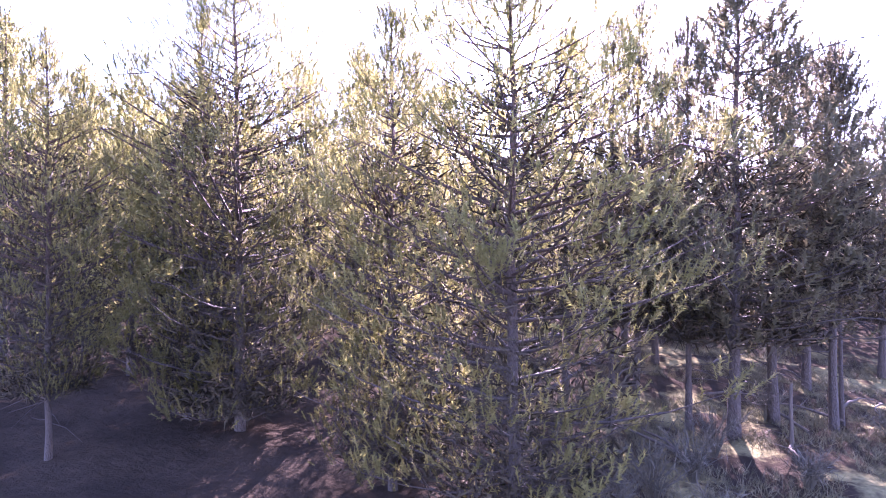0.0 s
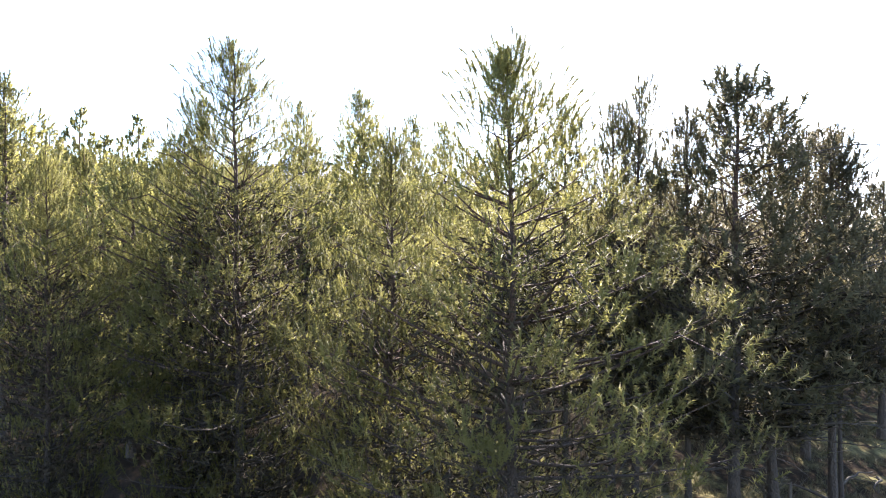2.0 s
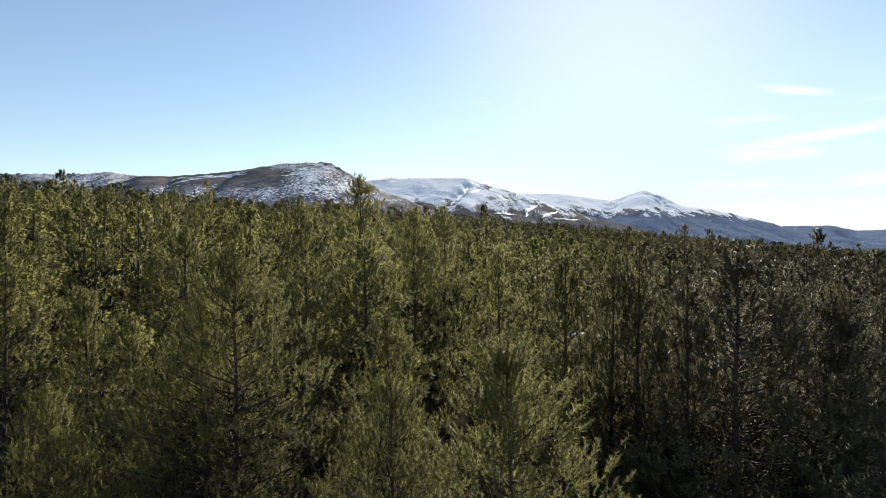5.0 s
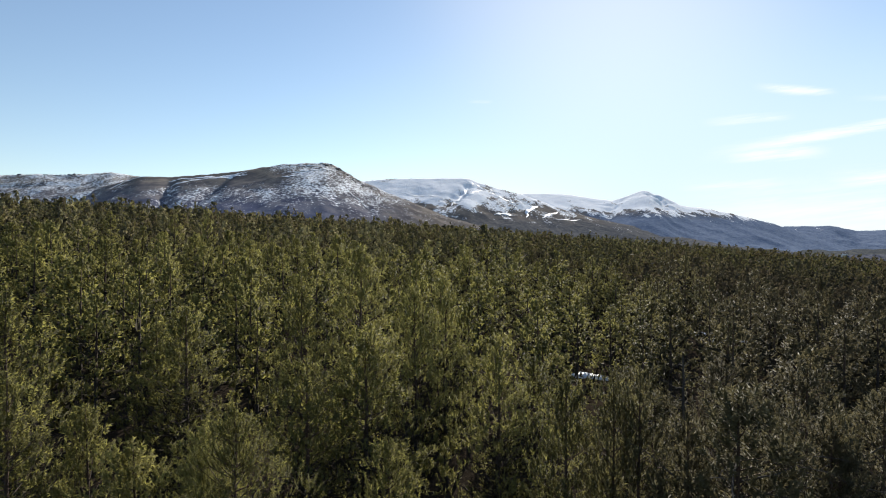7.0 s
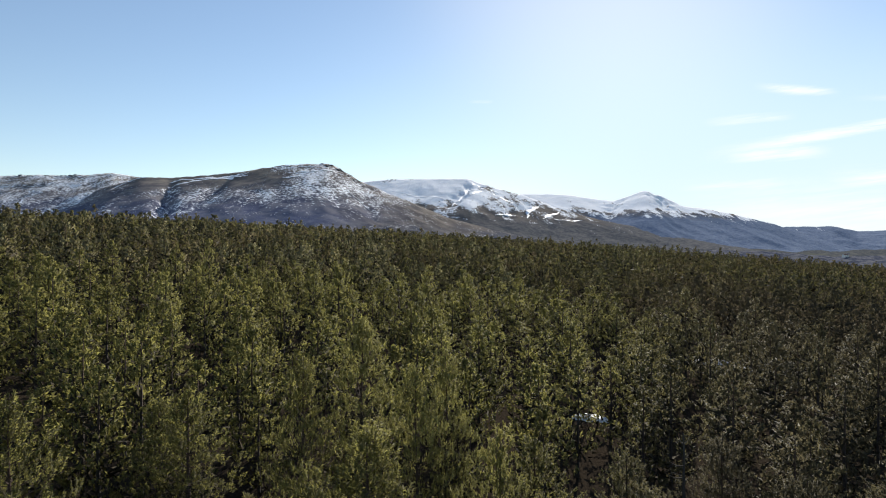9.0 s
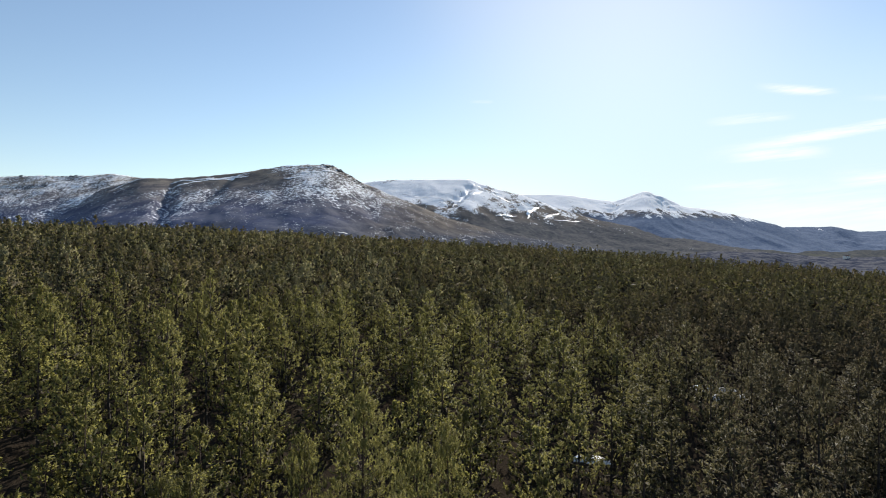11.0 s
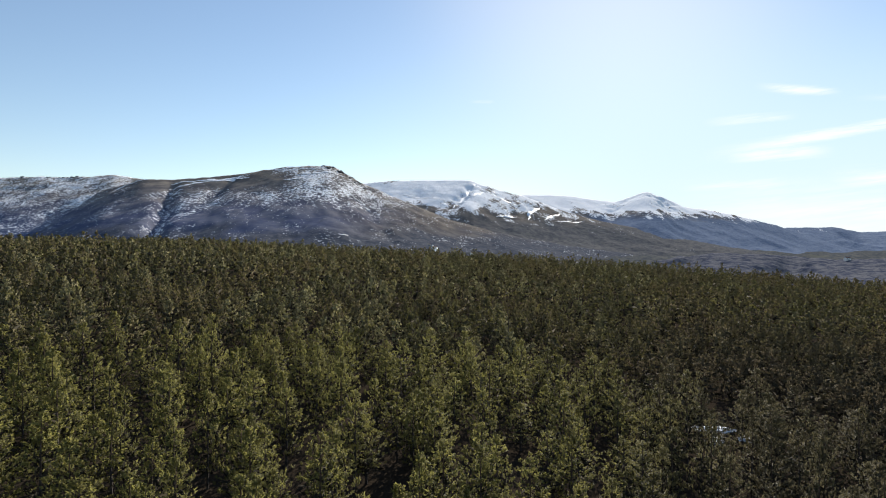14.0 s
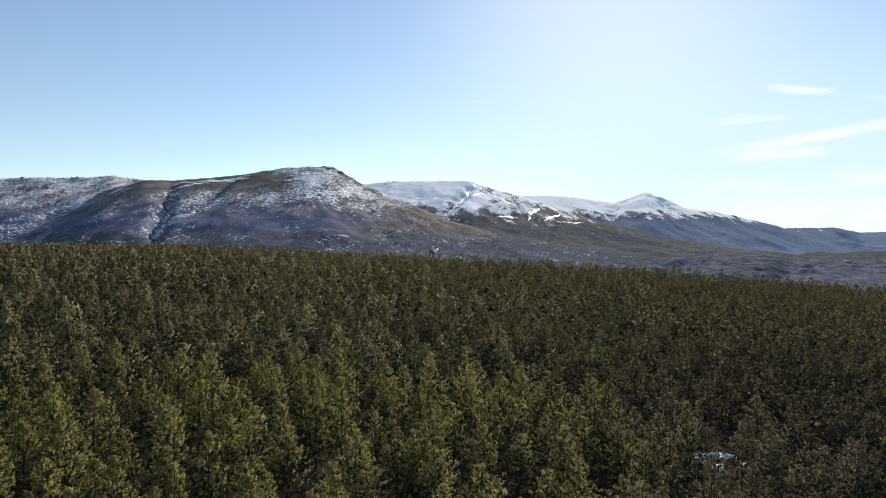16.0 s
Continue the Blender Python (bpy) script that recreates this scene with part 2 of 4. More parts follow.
# ---- mesh helpers ----
def mesh_of(name, verts, faces, mat, smooth=False, normals=None, tint=None, second=None, inner=None):
    """A mesh from arrays of corners and of triangles or quads. second: another material, for the faces that inner marks with 1."""
    verts, faces = np.asarray(verts, np.float32).reshape(-1, 3), np.asarray(faces, np.int32)
    me = bpy.data.meshes.new(name)
    k = faces.shape[1]
    me.vertices.add(len(verts))
    me.vertices.foreach_set("co", verts.ravel())
    me.loops.add(faces.size)
    me.loops.foreach_set("vertex_index", faces.ravel())
    me.polygons.add(len(faces))
    me.polygons.foreach_set("loop_start", np.arange(0, faces.size, k, dtype=np.int32))
    me.polygons.foreach_set("use_smooth", np.full(len(faces), smooth))
    me.update(calc_edges=True)
    me.materials.append(mat)
    if second is not None:
        me.materials.append(second)
        me.polygons.foreach_set("material_index", np.asarray(inner, np.int32))
    if tint is not None:
        me.attributes.new("tint", "FLOAT", "POINT").data.foreach_set("value", np.asarray(tint, np.float32))
    if normals is not None:
        me.normals_split_custom_set_from_vertices(normals)
    return me


def part(name, me, parent, label=""):
    ob = new(name, me)
    ob.parent = parent
    return tagged(ob, label)


def unit(v):
    return v / np.maximum(np.linalg.norm(v, axis=-1, keepdims=True), 1e-9)


def tube(points, radii, sides):
    """Corners and triangles of a tapered tube along a line of points."""
    points = np.asarray(points, float)
    verts, faces = [], []
    for i, (p, r) in enumerate(zip(points, radii)):
        d = unit(points[min(i + 1, len(points) - 1)] - points[max(i - 1, 0)])
        u = unit(np.cross(d, (0.3, 0.9, 0.1) if abs(d[2]) > 0.8 else (0, 0, 1)))
        w = np.cross(d, u)
        for k in range(sides):
            c = 2 * math.pi * k / sides
            verts.append(p + r * (math.cos(c) * u + math.sin(c) * w))
    for i in range(len(points) - 1):
        for k in range(sides):
            a0, a1 = i * sides + k, i * sides + (k + 1) % sides
            faces += [(a0, a1, a1 + sides), (a0, a1 + sides, a0 + sides)]
    return verts, faces


def joined(pieces):
    verts, faces, at = [], [], 0
    for v, f in pieces:
        verts.append(np.asarray(v, float))
        faces.append(np.asarray(f, int) + at)
        at += len(v)
    return np.concatenate(verts), np.concatenate(faces)


def shoots(at, way, size, axis, needle, width, count, core, rng, soft):
    """Pine shoots: a dense core and needles in bottle-brush order along each; size: a factor for each shoot;
    soft: how far the crown as a whole, rather than the single needle, sets the light on it."""
    m = len(at)
    way = unit(way)
    ref = np.where(np.abs(way[:, 2:3]) > 0.9, (1.0, 0, 0), (0, 0, 1.0))
    u = unit(np.cross(way, ref))
    w = np.cross(way, u)
    k = size[:, None, None]
    lean = unit(at * (1, 1, 0)) * (0.35 + 0.4 * soft) + np.array([0, 0, 0.9])
    single = 1 - 0.75 * soft
    t = rng.uniform(0, 6.283, (m, count, 1))
    along = (np.arange(count)[None, :, None] + rng.uniform(0, 1, (m, count, 1))) / count
    o = np.cos(t) * u[:, None] + np.sin(t) * w[:, None]
    root = at[:, None] + way[:, None] * k * axis * along
    d = unit(o * (1.15 - 0.35 * along) + way[:, None] * rng.uniform(0.25, 0.85, (m, count, 1)))
    tip = root + d * needle * k * rng.uniform(0.75, 1.25, (m, count, 1))
    across = unit(np.cross(d, rng.normal(size=(m, count, 3)))) * k * width / 2
    verts = np.stack([root - across, root + across, tip], 2).reshape(-1, 3)
    normals = np.repeat(unit(o * 0.6 * single + d * 0.2 * single + lean[:, None]).reshape(-1, 3), 3, 0)
    faces = np.arange(m * count * 3).reshape(-1, 3)
    flip = (np.cross(verts[1::3] - verts[0::3], verts[2::3] - verts[0::3]) * normals[::3]).sum(1) < 0
    faces[flip] = faces[flip][:, ::-1]
    # the core: three-sided, open at its blunt end
    c = np.arange(3) * 2.094 + rng.uniform(0, 6.283, (m, 1))
    ring = np.cos(c)[:, :, None] * u[:, None] + np.sin(c)[:, :, None] * w[:, None]
    body = at[:, None] + way[:, None] * k * axis * rng.uniform(0.75, 1.05, (m, 3, 1)) + ring * core * k
    cv = np.concatenate([body, at[:, None]], 1).reshape(-1, 3)
    cn = np.concatenate([unit(ring * 0.6 * single + lean[:, None]), unit(lean)[:, None]], 1).reshape(-1, 3)
    cf = (np.arange(m)[:, None, None] * 4 + np.array([(1, 0, 3), (2, 1, 3), (0, 2, 3)])[None]).reshape(-1, 3)
    return np.concatenate([verts, cv]), np.concatenate([faces, cf + len(verts)]), np.concatenate([normals, cn])


def inner_sprays(reach, low, top, many, long, wide, rng):
    """Old needles and twigs close to the stem, added as dark filler that shades the crown's inside: thin sprays in all
    directions. reach: gives the crown's radius at a height.
    """
    h = low + (top - low) * rng.random(many) ** 1.6
    a = rng.uniform(0, 6.283, many)
    r = np.array([reach(v) for v in h]) * 0.62 * rng.random(many) ** 0.6
    root = np.column_stack([r * np.cos(a), r * np.sin(a), h])
    d = unit(np.column_stack([np.cos(a), np.sin(a), np.full(many, 0.5)]) * 0.8 + rng.normal(0, 0.7, (many, 3)))
    w = unit(np.cross(d, rng.normal(size=(many, 3)))) * wide / 2
    v = np.stack([root - w, root + w, root + d * long * rng.uniform(0.6, 1.3, (many, 1))], 1).reshape(-1, 3)
    q = np.repeat(unit(np.column_stack([np.cos(a), np.sin(a), np.full(many, 0.3)]) + rng.normal(0, 0.5, (many, 3))), 3, 0)
    f = np.arange(many * 3).reshape(-1, 3)
    flip = (np.cross(v[1::3] - v[0::3], v[2::3] - v[0::3]) * q[::3]).sum(1) < 0
    f[flip] = f[flip][:, ::-1]
    return v, f, q


# by closeness: gap between whorls, limbs in a whorl, shoots on a limb (and for each metre of it), shoot, needle, needle width, needles, core,
# then inner sprays: number, length, width
DETAIL = ((0.36, 7, 8.0, 10.0, 0.23, 0.062, 0.012, 28, 0.013, 7500, 0.22, 0.03), (0.40, 6, 5.5, 7.5, 0.22, 0.10, 0.026, 15, 0.022, 2200, 0.26, 0.036),
          (0.50, 5, 2.0, 4.2, 0.22, 0.15, 0.066, 6, 0.052, 130, 0.50, 0.16), (0.66, 5, 1.3, 1.9, 0.30, 0.25, 0.17, 3, 0.11, 36, 0.7, 0.3), (1.1, 4, 1.0, 0.9, 0.46, 0.42, 0.34, 2, 0.21, 8, 1.0, 0.6))


def pine_shape(seed, lod, bare, H, R=2.05):
    """The wood and the needles of one pine, H metres tall with a crown about R in radius. bare: height of the lowest live limbs.
    lod 0: seen close, to 4: at the far crest."""
    rng = np.random.default_rng(seed)
    gap, limbs, base_count, per_metre, axis, needle, width, count, core, *inner = DETAIL[lod]
    zs = np.linspace(0, H - 0.2, (14, 8, 5, 3, 2)[lod])
    lean = rng.normal(0, 0.05, (len(zs), 2)).cumsum(0) * 0.5
    lean[0] = 0
    line = np.column_stack([lean, zs])
    rad = np.interp(zs, [0, 0.4, 3, H], [0.12, 0.09, 0.075, 0.008])
    wood = [tube(line, rad, (9, 6, 4, 3, 3)[lod])]

    def trunk_at(z):
        return np.array([np.interp(z, zs, line[:, 0]), np.interp(z, zs, line[:, 1]), z])

    def reach_at(z):
        return R * min(1.0, ((H - z) / 4.8) ** (1.22 if R > 2.5 else 0.98 if lod == 1 else 1.04)) * (0.68 + 0.32 * min((z - bare) / (0.25 * (H - bare)), 1))

    at, way, size = [], [], []
    lobe = rng.uniform(0, 6.283, 2)
    z = bare
    while z < H - 0.55:
        s, reach = (z - bare) / (H - bare), reach_at(z)
        spin = rng.uniform(0, 6.28)
        for k in range(limbs):
            if rng.random() < 0.1:
                continue
            az = spin + 6.283 * k / limbs + rng.normal(0, 0.28)
            L = reach * rng.uniform(0.6, 1.18) * (1 + 0.16 * math.sin(2 * az + 3 * s + lobe[0]) + 0.1 * math.sin(3 * az - 7 * s + lobe[1]))
            L = min(L, 1.15 * reach)
            rise = math.tan(math.radians(12 + 26 * s ** 1.6 + min(rng.normal(0, 6), 6)))
            o = trunk_at(z + rng.normal(0, 0.1))
            out = np.array([math.cos(az), math.sin(az), 0])
            side = np.array([-out[1], out[0], 0])
            f = np.linspace(0, 1, 5)[:, None]
            bend = rng.normal(0, 0.1) * L
            pts = o + out * (L * f) + side * (bend * f ** 2) + np.array([0, 0, 1.0]) * (L * (rise * f * 0.75 + 0.2 * f ** 2.4))
            pts[:, 2] = np.minimum(pts[:, 2], H - 0.15 - (1.4 if lod == 0 else 1.15) * L * f[:, 0])
            if lod < 2:
                keep = slice(None, None, 1 if lod == 0 else 2)
                wood.append(tube(pts[keep], np.interp(f[keep, 0], [0, 1], [0.008 + 0.010 * L, 0.004]), 3))
            many = max(int(base_count + L * per_metre + rng.random()), 1)
            # close by, several shoots stand in a tuft at each twig's end
            tuft = (5, 3, 1, 1, 1)[lod]
            for j in range(max(many // tuft, 2 if lod < 2 else 1)):
                q = 1.0 if j == 0 else 0.2 * min(L, 1) + 0.8 * rng.random() ** 0.75
                p = np.array([np.interp(q, f[:, 0], pts[:, c]) for c in range(3)])
                w = rng.uniform(-1, 1) * (0.1 + 0.42 * L * (1.12 - q)) if j else 0.0
                root = p + side * w + out * abs(w) * 0.35 + np.array([0, 0, rng.uniform(-0.02, 0.1) + 0.1 * abs(w)])
                d = out * rng.uniform(0.1, 0.5) + side * np.sign(w) * 0.15 + np.array([*rng.normal(0, 0.14, 2), 0.95])
                if lod == 0 and j:
                    wood.append(tube([p, root], [0.006, 0.004], 3))
                k_size = rng.uniform(0.75, 1.25)
                for i in range(tuft):
                    off = rng.normal(0, 0.14, 3) * (1, 1, 0.6) if i else np.zeros(3)
                    at.append(root + off), way.append(d + off * 2.2), size.append(k_size * rng.uniform(0.75, 1.1))
        z += gap * rng.uniform(0.8, 1.2) * (1 - 0.3 * s)
    for q in np.linspace(H - (2.0 if lod < 2 else 1.2), H - 0.35, (80, 46, 7, 4, 3)[lod]):
        a, out = rng.uniform(0, 6.283), 0.22 * (H - q) * rng.uniform(0.3, 1.0)
        o = np.array([math.cos(a), math.sin(a), 0])
        at.append(trunk_at(q) + o * out), way.append(o * 0.35 + np.array([0, 0, 1.0])), size.append(rng.uniform(0.8, 1.1))
    at.append(trunk_at(H - 0.4)), way.append(np.array([0, 0, 1.0])), size.append(1.0)
    # dead twigs under the crown
    if lod < 2:
        for k in range((26, 8)[lod]):
            o = trunk_at(rng.uniform(0.9, bare + 0.8))
            az, L = rng.uniform(0, 6.28), rng.uniform(0.3, 1.3)
            d = np.array([math.cos(az), math.sin(az), rng.uniform(-0.25, 0.25)])
            wood.append(tube([o, o + d * L * 0.5, o + d * L + np.array([0, 0, rng.uniform(-0.2, 0.12)])], [0.014, 0.009, 0.003], 3))
    v, f, q = shoots(np.array(at), np.array(way), np.array(size), axis, needle, width, count, core, rng, (0.0, 0.2, 0.6, 0.9, 1.0)[lod])
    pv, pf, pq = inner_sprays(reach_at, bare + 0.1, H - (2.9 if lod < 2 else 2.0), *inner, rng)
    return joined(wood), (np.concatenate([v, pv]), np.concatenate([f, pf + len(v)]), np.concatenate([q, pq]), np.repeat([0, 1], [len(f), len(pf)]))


# ---- ground ----
def canopy(x, y):
    """Height of the treetops: a plane that climbs ahead and to the left, rounded off along the crest."""
    x, y = np.asarray(x, float), np.asarray(y, float)
    plane = 8.6 + 0.061 * y - 0.09 * x
    side = np.clip(x / np.maximum(y, 1), -0.42, 1)
    cap, soft = 22.8 - 11.0 * side, 3.0 + 2.5 * np.clip(-side, 0, 1)
    return cap - soft * np.logaddexp(0, (cap - plane) / soft)


def floor_z(x, y):
    """Height of the ground: a slope that rises ahead and to the left, a crest, then a valley."""
    x, y = np.asarray(x, float), np.asarray(y, float)
    d = np.hypot(x, y)
    yy = np.clip(y, -20, 420)
    edge = 0.1 + 0.04 * yy - 0.062 * np.clip(x, -60, 60)
    inner = canopy(np.clip(x, -300, 300), yy) - np.interp(yy, [0, 36, 400], [8.0, 7.1, 6.6])
    w = np.clip((yy - 12) / 22, 0, 1)
    w = w * w * (3 - 2 * w)
    hill = edge * (1 - w) + inner * w - 0.0009 * np.clip(d - 345, 0, None) ** 2
    valley = np.interp(d, [0, 500, 800, 1300, 2000, 6000], [-60, -60, -52, -34, -12, 20]) - 8 * np.clip(x / np.maximum(d, 1), -1, 1)
    w = np.clip((d - 380) / 240, 0, 1)
    w = w * w * (3 - 2 * w)
    return np.where(d < 380, hill, np.maximum(hill, -400) * (1 - w) + valley * w)


def rough(x, y, size, seed=0.0):
    return np.array([noise.fractal(Vector((p / size, q / size, seed)), 1.0, 2.0, 4) for p, q in zip(np.ravel(x), np.ravel(y))]).reshape(np.shape(x))


def make_ground():
    ring = np.concatenate([np.linspace(0.02, 30, 130), np.geomspace(31, 4900, 110)])
    ang = np.concatenate([np.linspace(-48, 48, 170), np.linspace(54, 306, 43)])
    rr, aa = np.meshgrid(ring, np.radians(ang), indexing="ij")
    x, y = rr * np.sin(aa), rr * np.cos(aa)
    z = floor_z(x, y) + (rough(x, y, 3.0) * 0.16 + rough(x, y, 0.9, 7.0) * 0.07) * (rr < 60) + rough(x, y, 160.0, 3.0) * np.clip((rr - 400) / 800, 0, 1) * 22 \
        + rough(x, y, 45.0, 5.0) * np.clip((rr - 500) / 800, 0, 1) * 2.5
    m, k = x.shape
    i, j = np.meshgrid(np.arange(m - 1), np.arange(k), indexing="ij")
    i, j = i.ravel(), j.ravel()
    jn = (j + 1) % k
    faces = np.column_stack([i * k + j, i * k + jn, (i + 1) * k + jn, (i + 1) * k + j])
    verts = np.column_stack([x.ravel(), y.ravel(), z.ravel()])
    # the middle: a fan round one corner, its last piece with a corner of its own
    verts = np.vstack([verts, (0, 0, float(z[0].mean())), (verts[0] + verts[k - 1]) / 2])
    fan = [(m * k, q + 2, q + 1, q) for q in range(0, k - 2, 2)] + [(m * k, 0, m * k + 1, k - 1)]
    ob = new("ground", mesh_of("ground", verts, np.vstack([faces, fan]), GROUND, True))
    return tagged(ob, "brown needle-strewn forest floor with straw-coloured grass", "ground", kind="structure")


make_ground()

# ---- mountains ----
EYE = 25.8


def mountain_height(profile, foot_y, crest_y, foot_elev, seed, bumps, gullies=()):
    """A function that gives the place on a mountain side for u (x over y) and s (0 at the foot, 1 on the crest)."""
    fine_u = np.linspace(profile[0][0], profile[-1][0], 600)
    line = np.interp(fine_u, [p[0] for p in profile], [p[1] for p in profile])
    line = np.convolve(np.pad(line, 3, mode="edge"), np.ones(7) / 7, "valid")

    def place(u, sg):
        y = foot_y + (crest_y - foot_y) * sg
        x = u * y
        t = np.clip(sg, 0, 1)
        elev = foot_elev + (np.interp(u, fine_u, line) - foot_elev) * (1.45 * t - 0.45 * t ** 2)
        z = EYE + elev * y
        env = np.sin(np.pi * t) ** 0.8
        z = z + env * (rough(x, y * 0.45, bumps, seed) * bumps * 0.055 + rough(x, y * 0.6, bumps * 0.28, seed + 4) * bumps * 0.022)
        z = z + rough(x, y, 60.0, seed + 9) * 3.0 * np.clip(t * 3, 0, 1) + rough(x, y, 17.0, seed + 13) * 1.6 * np.clip(t * 3, 0, 1)
        for ua, sa, ub, sb, width, deep in gullies:
            along = np.clip((sg - sa) / (sb - sa), 0, 1)
            off = (u - (ua + (ub - ua) * along)) * y + rough(x, y, 90.0, seed + 21) * width * 1.4
            z = z - deep * np.exp(-(off / width) ** 2) * np.exp(-((sg - (sa + sb) / 2) / (0.6 * abs(sb - sa))) ** 4)
        return x, y, z - np.clip(sg - 1, 0, None) * (crest_y - foot_y) * 0.55

    return place


def grid_faces(m, k):
    i, j = np.meshgrid(np.arange(m - 1), np.arange(k - 1), indexing="ij")
    i, j = i.ravel(), j.ravel()
    return np.column_stack([i * k + j, (i + 1) * k + j, (i + 1) * k + j + 1, i * k + j + 1])


def make_mountain(label, profile, foot_y, crest_y, foot_elev, mat, seed, bumps, gullies=(), drifts=(), cols=230, rows=64):
    """A mountain side. profile: pairs of side (x over y) and rise (height over y) along the crest.
    gullies: from (u, s) to (u, s), width, depth. drifts: snow banks from (u, s) to (u, s), width."""
    place = mountain_height(profile, foot_y, crest_y, foot_elev, seed, bumps, gullies)
    us, ss = np.linspace(profile[0][0], profile[-1][0], cols), np.concatenate([np.linspace(0, 1, rows), [1.03, 1.08, 1.2, 1.35]])
    ug, sg = np.meshgrid(us, ss, indexing="ij")
    x, y, z = place(ug, sg)
    ob = new("mountain", mesh_of("mountain", np.column_stack([x.ravel(), y.ravel(), z.ravel()]), grid_faces(*x.shape), mat, True))
    tagged(ob, label, "mountain", kind="structure")
    rng = np.random.default_rng(int(seed * 10))
    for ua, sa, ub, sb, width in drifts:
        k = 24
        f = np.linspace(0, 1, k)
        wob = np.cumsum(rng.normal(0, 0.3, k)) * width
        half = width * np.sin(np.pi * np.clip(f, 0.02, 0.98)) ** 0.6 * rng.uniform(0.15, 1.3, k)
        uc, sc = ua + (ub - ua) * f, sa + (sb - sa) * f
        yc = foot_y + (crest_y - foot_y) * sc
        dx, dy = (ub - ua) * crest_y, (sb - sa) * (crest_y - foot_y)
        long = math.hypot(dx, dy)
        nx, ny = -dy / long, dx / long
        cross = np.linspace(-1, 1, 5)
        off = wob[:, None] + half[:, None] * cross[None, :]
        ud, sd = uc[:, None] + off * nx / yc[:, None], sc[:, None] + off * ny / (crest_y - foot_y)
        x, y, z = place(ud, np.clip(sd, 0, 1.0))
        z = z + 1.6 + 1.2 * (1 - np.abs(cross))[None, :]
        bank = new("snow_drift", mesh_of("snow_drift", np.column_stack([x.ravel(), y.ravel(), z.ravel()]), grid_faces(k, 5), FIRN, True))
        tagged(bank, "long white drift of old snow on the mountainside", "snow drift", "snow drifts on the mountains", "structure")
    return place


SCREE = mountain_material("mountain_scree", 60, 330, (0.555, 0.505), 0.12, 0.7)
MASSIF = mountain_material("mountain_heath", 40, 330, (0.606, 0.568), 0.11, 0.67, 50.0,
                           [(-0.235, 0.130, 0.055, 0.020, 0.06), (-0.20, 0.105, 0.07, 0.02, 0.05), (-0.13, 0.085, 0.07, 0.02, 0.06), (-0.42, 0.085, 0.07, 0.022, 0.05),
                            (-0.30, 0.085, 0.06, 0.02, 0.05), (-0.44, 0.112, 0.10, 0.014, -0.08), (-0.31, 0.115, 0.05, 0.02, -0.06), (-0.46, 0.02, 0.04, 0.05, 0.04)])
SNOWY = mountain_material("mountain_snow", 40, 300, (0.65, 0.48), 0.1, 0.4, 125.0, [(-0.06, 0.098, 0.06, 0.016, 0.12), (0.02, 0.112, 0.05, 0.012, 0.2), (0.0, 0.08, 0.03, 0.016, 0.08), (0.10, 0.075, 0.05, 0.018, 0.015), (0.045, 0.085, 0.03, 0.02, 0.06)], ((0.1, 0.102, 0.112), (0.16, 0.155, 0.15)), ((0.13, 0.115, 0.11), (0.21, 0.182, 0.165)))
# lower slopes painted paler and bluer to stand in for distance haze
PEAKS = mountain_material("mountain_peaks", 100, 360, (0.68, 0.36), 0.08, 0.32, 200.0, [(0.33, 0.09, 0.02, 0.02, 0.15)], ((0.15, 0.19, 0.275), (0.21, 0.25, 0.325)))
scree_side = make_mountain("snow-speckled rocky hillside behind the heath mountain",
              [(-1.036, 0.1061), (-0.845, 0.1138), (-0.750, 0.1195), (-0.683, 0.1214), (-0.625, 0.1205), (-0.558, 0.1243), (-0.501, 0.1166), (-0.434, 0.1042), (-0.348, 0.0774)],
              1750, 2750, -0.020, SCREE, 41.0, 400, cols=150)
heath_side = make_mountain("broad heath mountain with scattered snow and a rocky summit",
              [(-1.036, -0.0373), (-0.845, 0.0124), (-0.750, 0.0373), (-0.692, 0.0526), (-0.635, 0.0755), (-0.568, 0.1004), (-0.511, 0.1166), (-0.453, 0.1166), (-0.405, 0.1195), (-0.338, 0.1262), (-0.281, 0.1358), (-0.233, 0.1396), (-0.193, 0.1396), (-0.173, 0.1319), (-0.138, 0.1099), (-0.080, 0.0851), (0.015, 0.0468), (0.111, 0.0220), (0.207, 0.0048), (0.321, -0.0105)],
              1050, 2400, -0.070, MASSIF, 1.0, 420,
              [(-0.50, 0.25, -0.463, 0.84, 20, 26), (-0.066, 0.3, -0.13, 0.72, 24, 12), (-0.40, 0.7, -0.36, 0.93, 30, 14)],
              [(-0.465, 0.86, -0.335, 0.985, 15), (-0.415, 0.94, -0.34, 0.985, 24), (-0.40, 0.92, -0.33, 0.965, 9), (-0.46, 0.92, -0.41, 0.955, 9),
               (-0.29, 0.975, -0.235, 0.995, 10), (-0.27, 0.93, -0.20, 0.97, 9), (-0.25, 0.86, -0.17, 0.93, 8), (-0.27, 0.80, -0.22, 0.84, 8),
               # the short drifts by the houses are added to whiten those spots
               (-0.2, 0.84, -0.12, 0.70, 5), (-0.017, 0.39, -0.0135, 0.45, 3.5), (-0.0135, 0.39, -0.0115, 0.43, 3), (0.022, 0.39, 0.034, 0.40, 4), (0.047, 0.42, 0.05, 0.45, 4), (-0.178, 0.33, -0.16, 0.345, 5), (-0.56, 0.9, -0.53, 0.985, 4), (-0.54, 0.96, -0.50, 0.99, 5)])
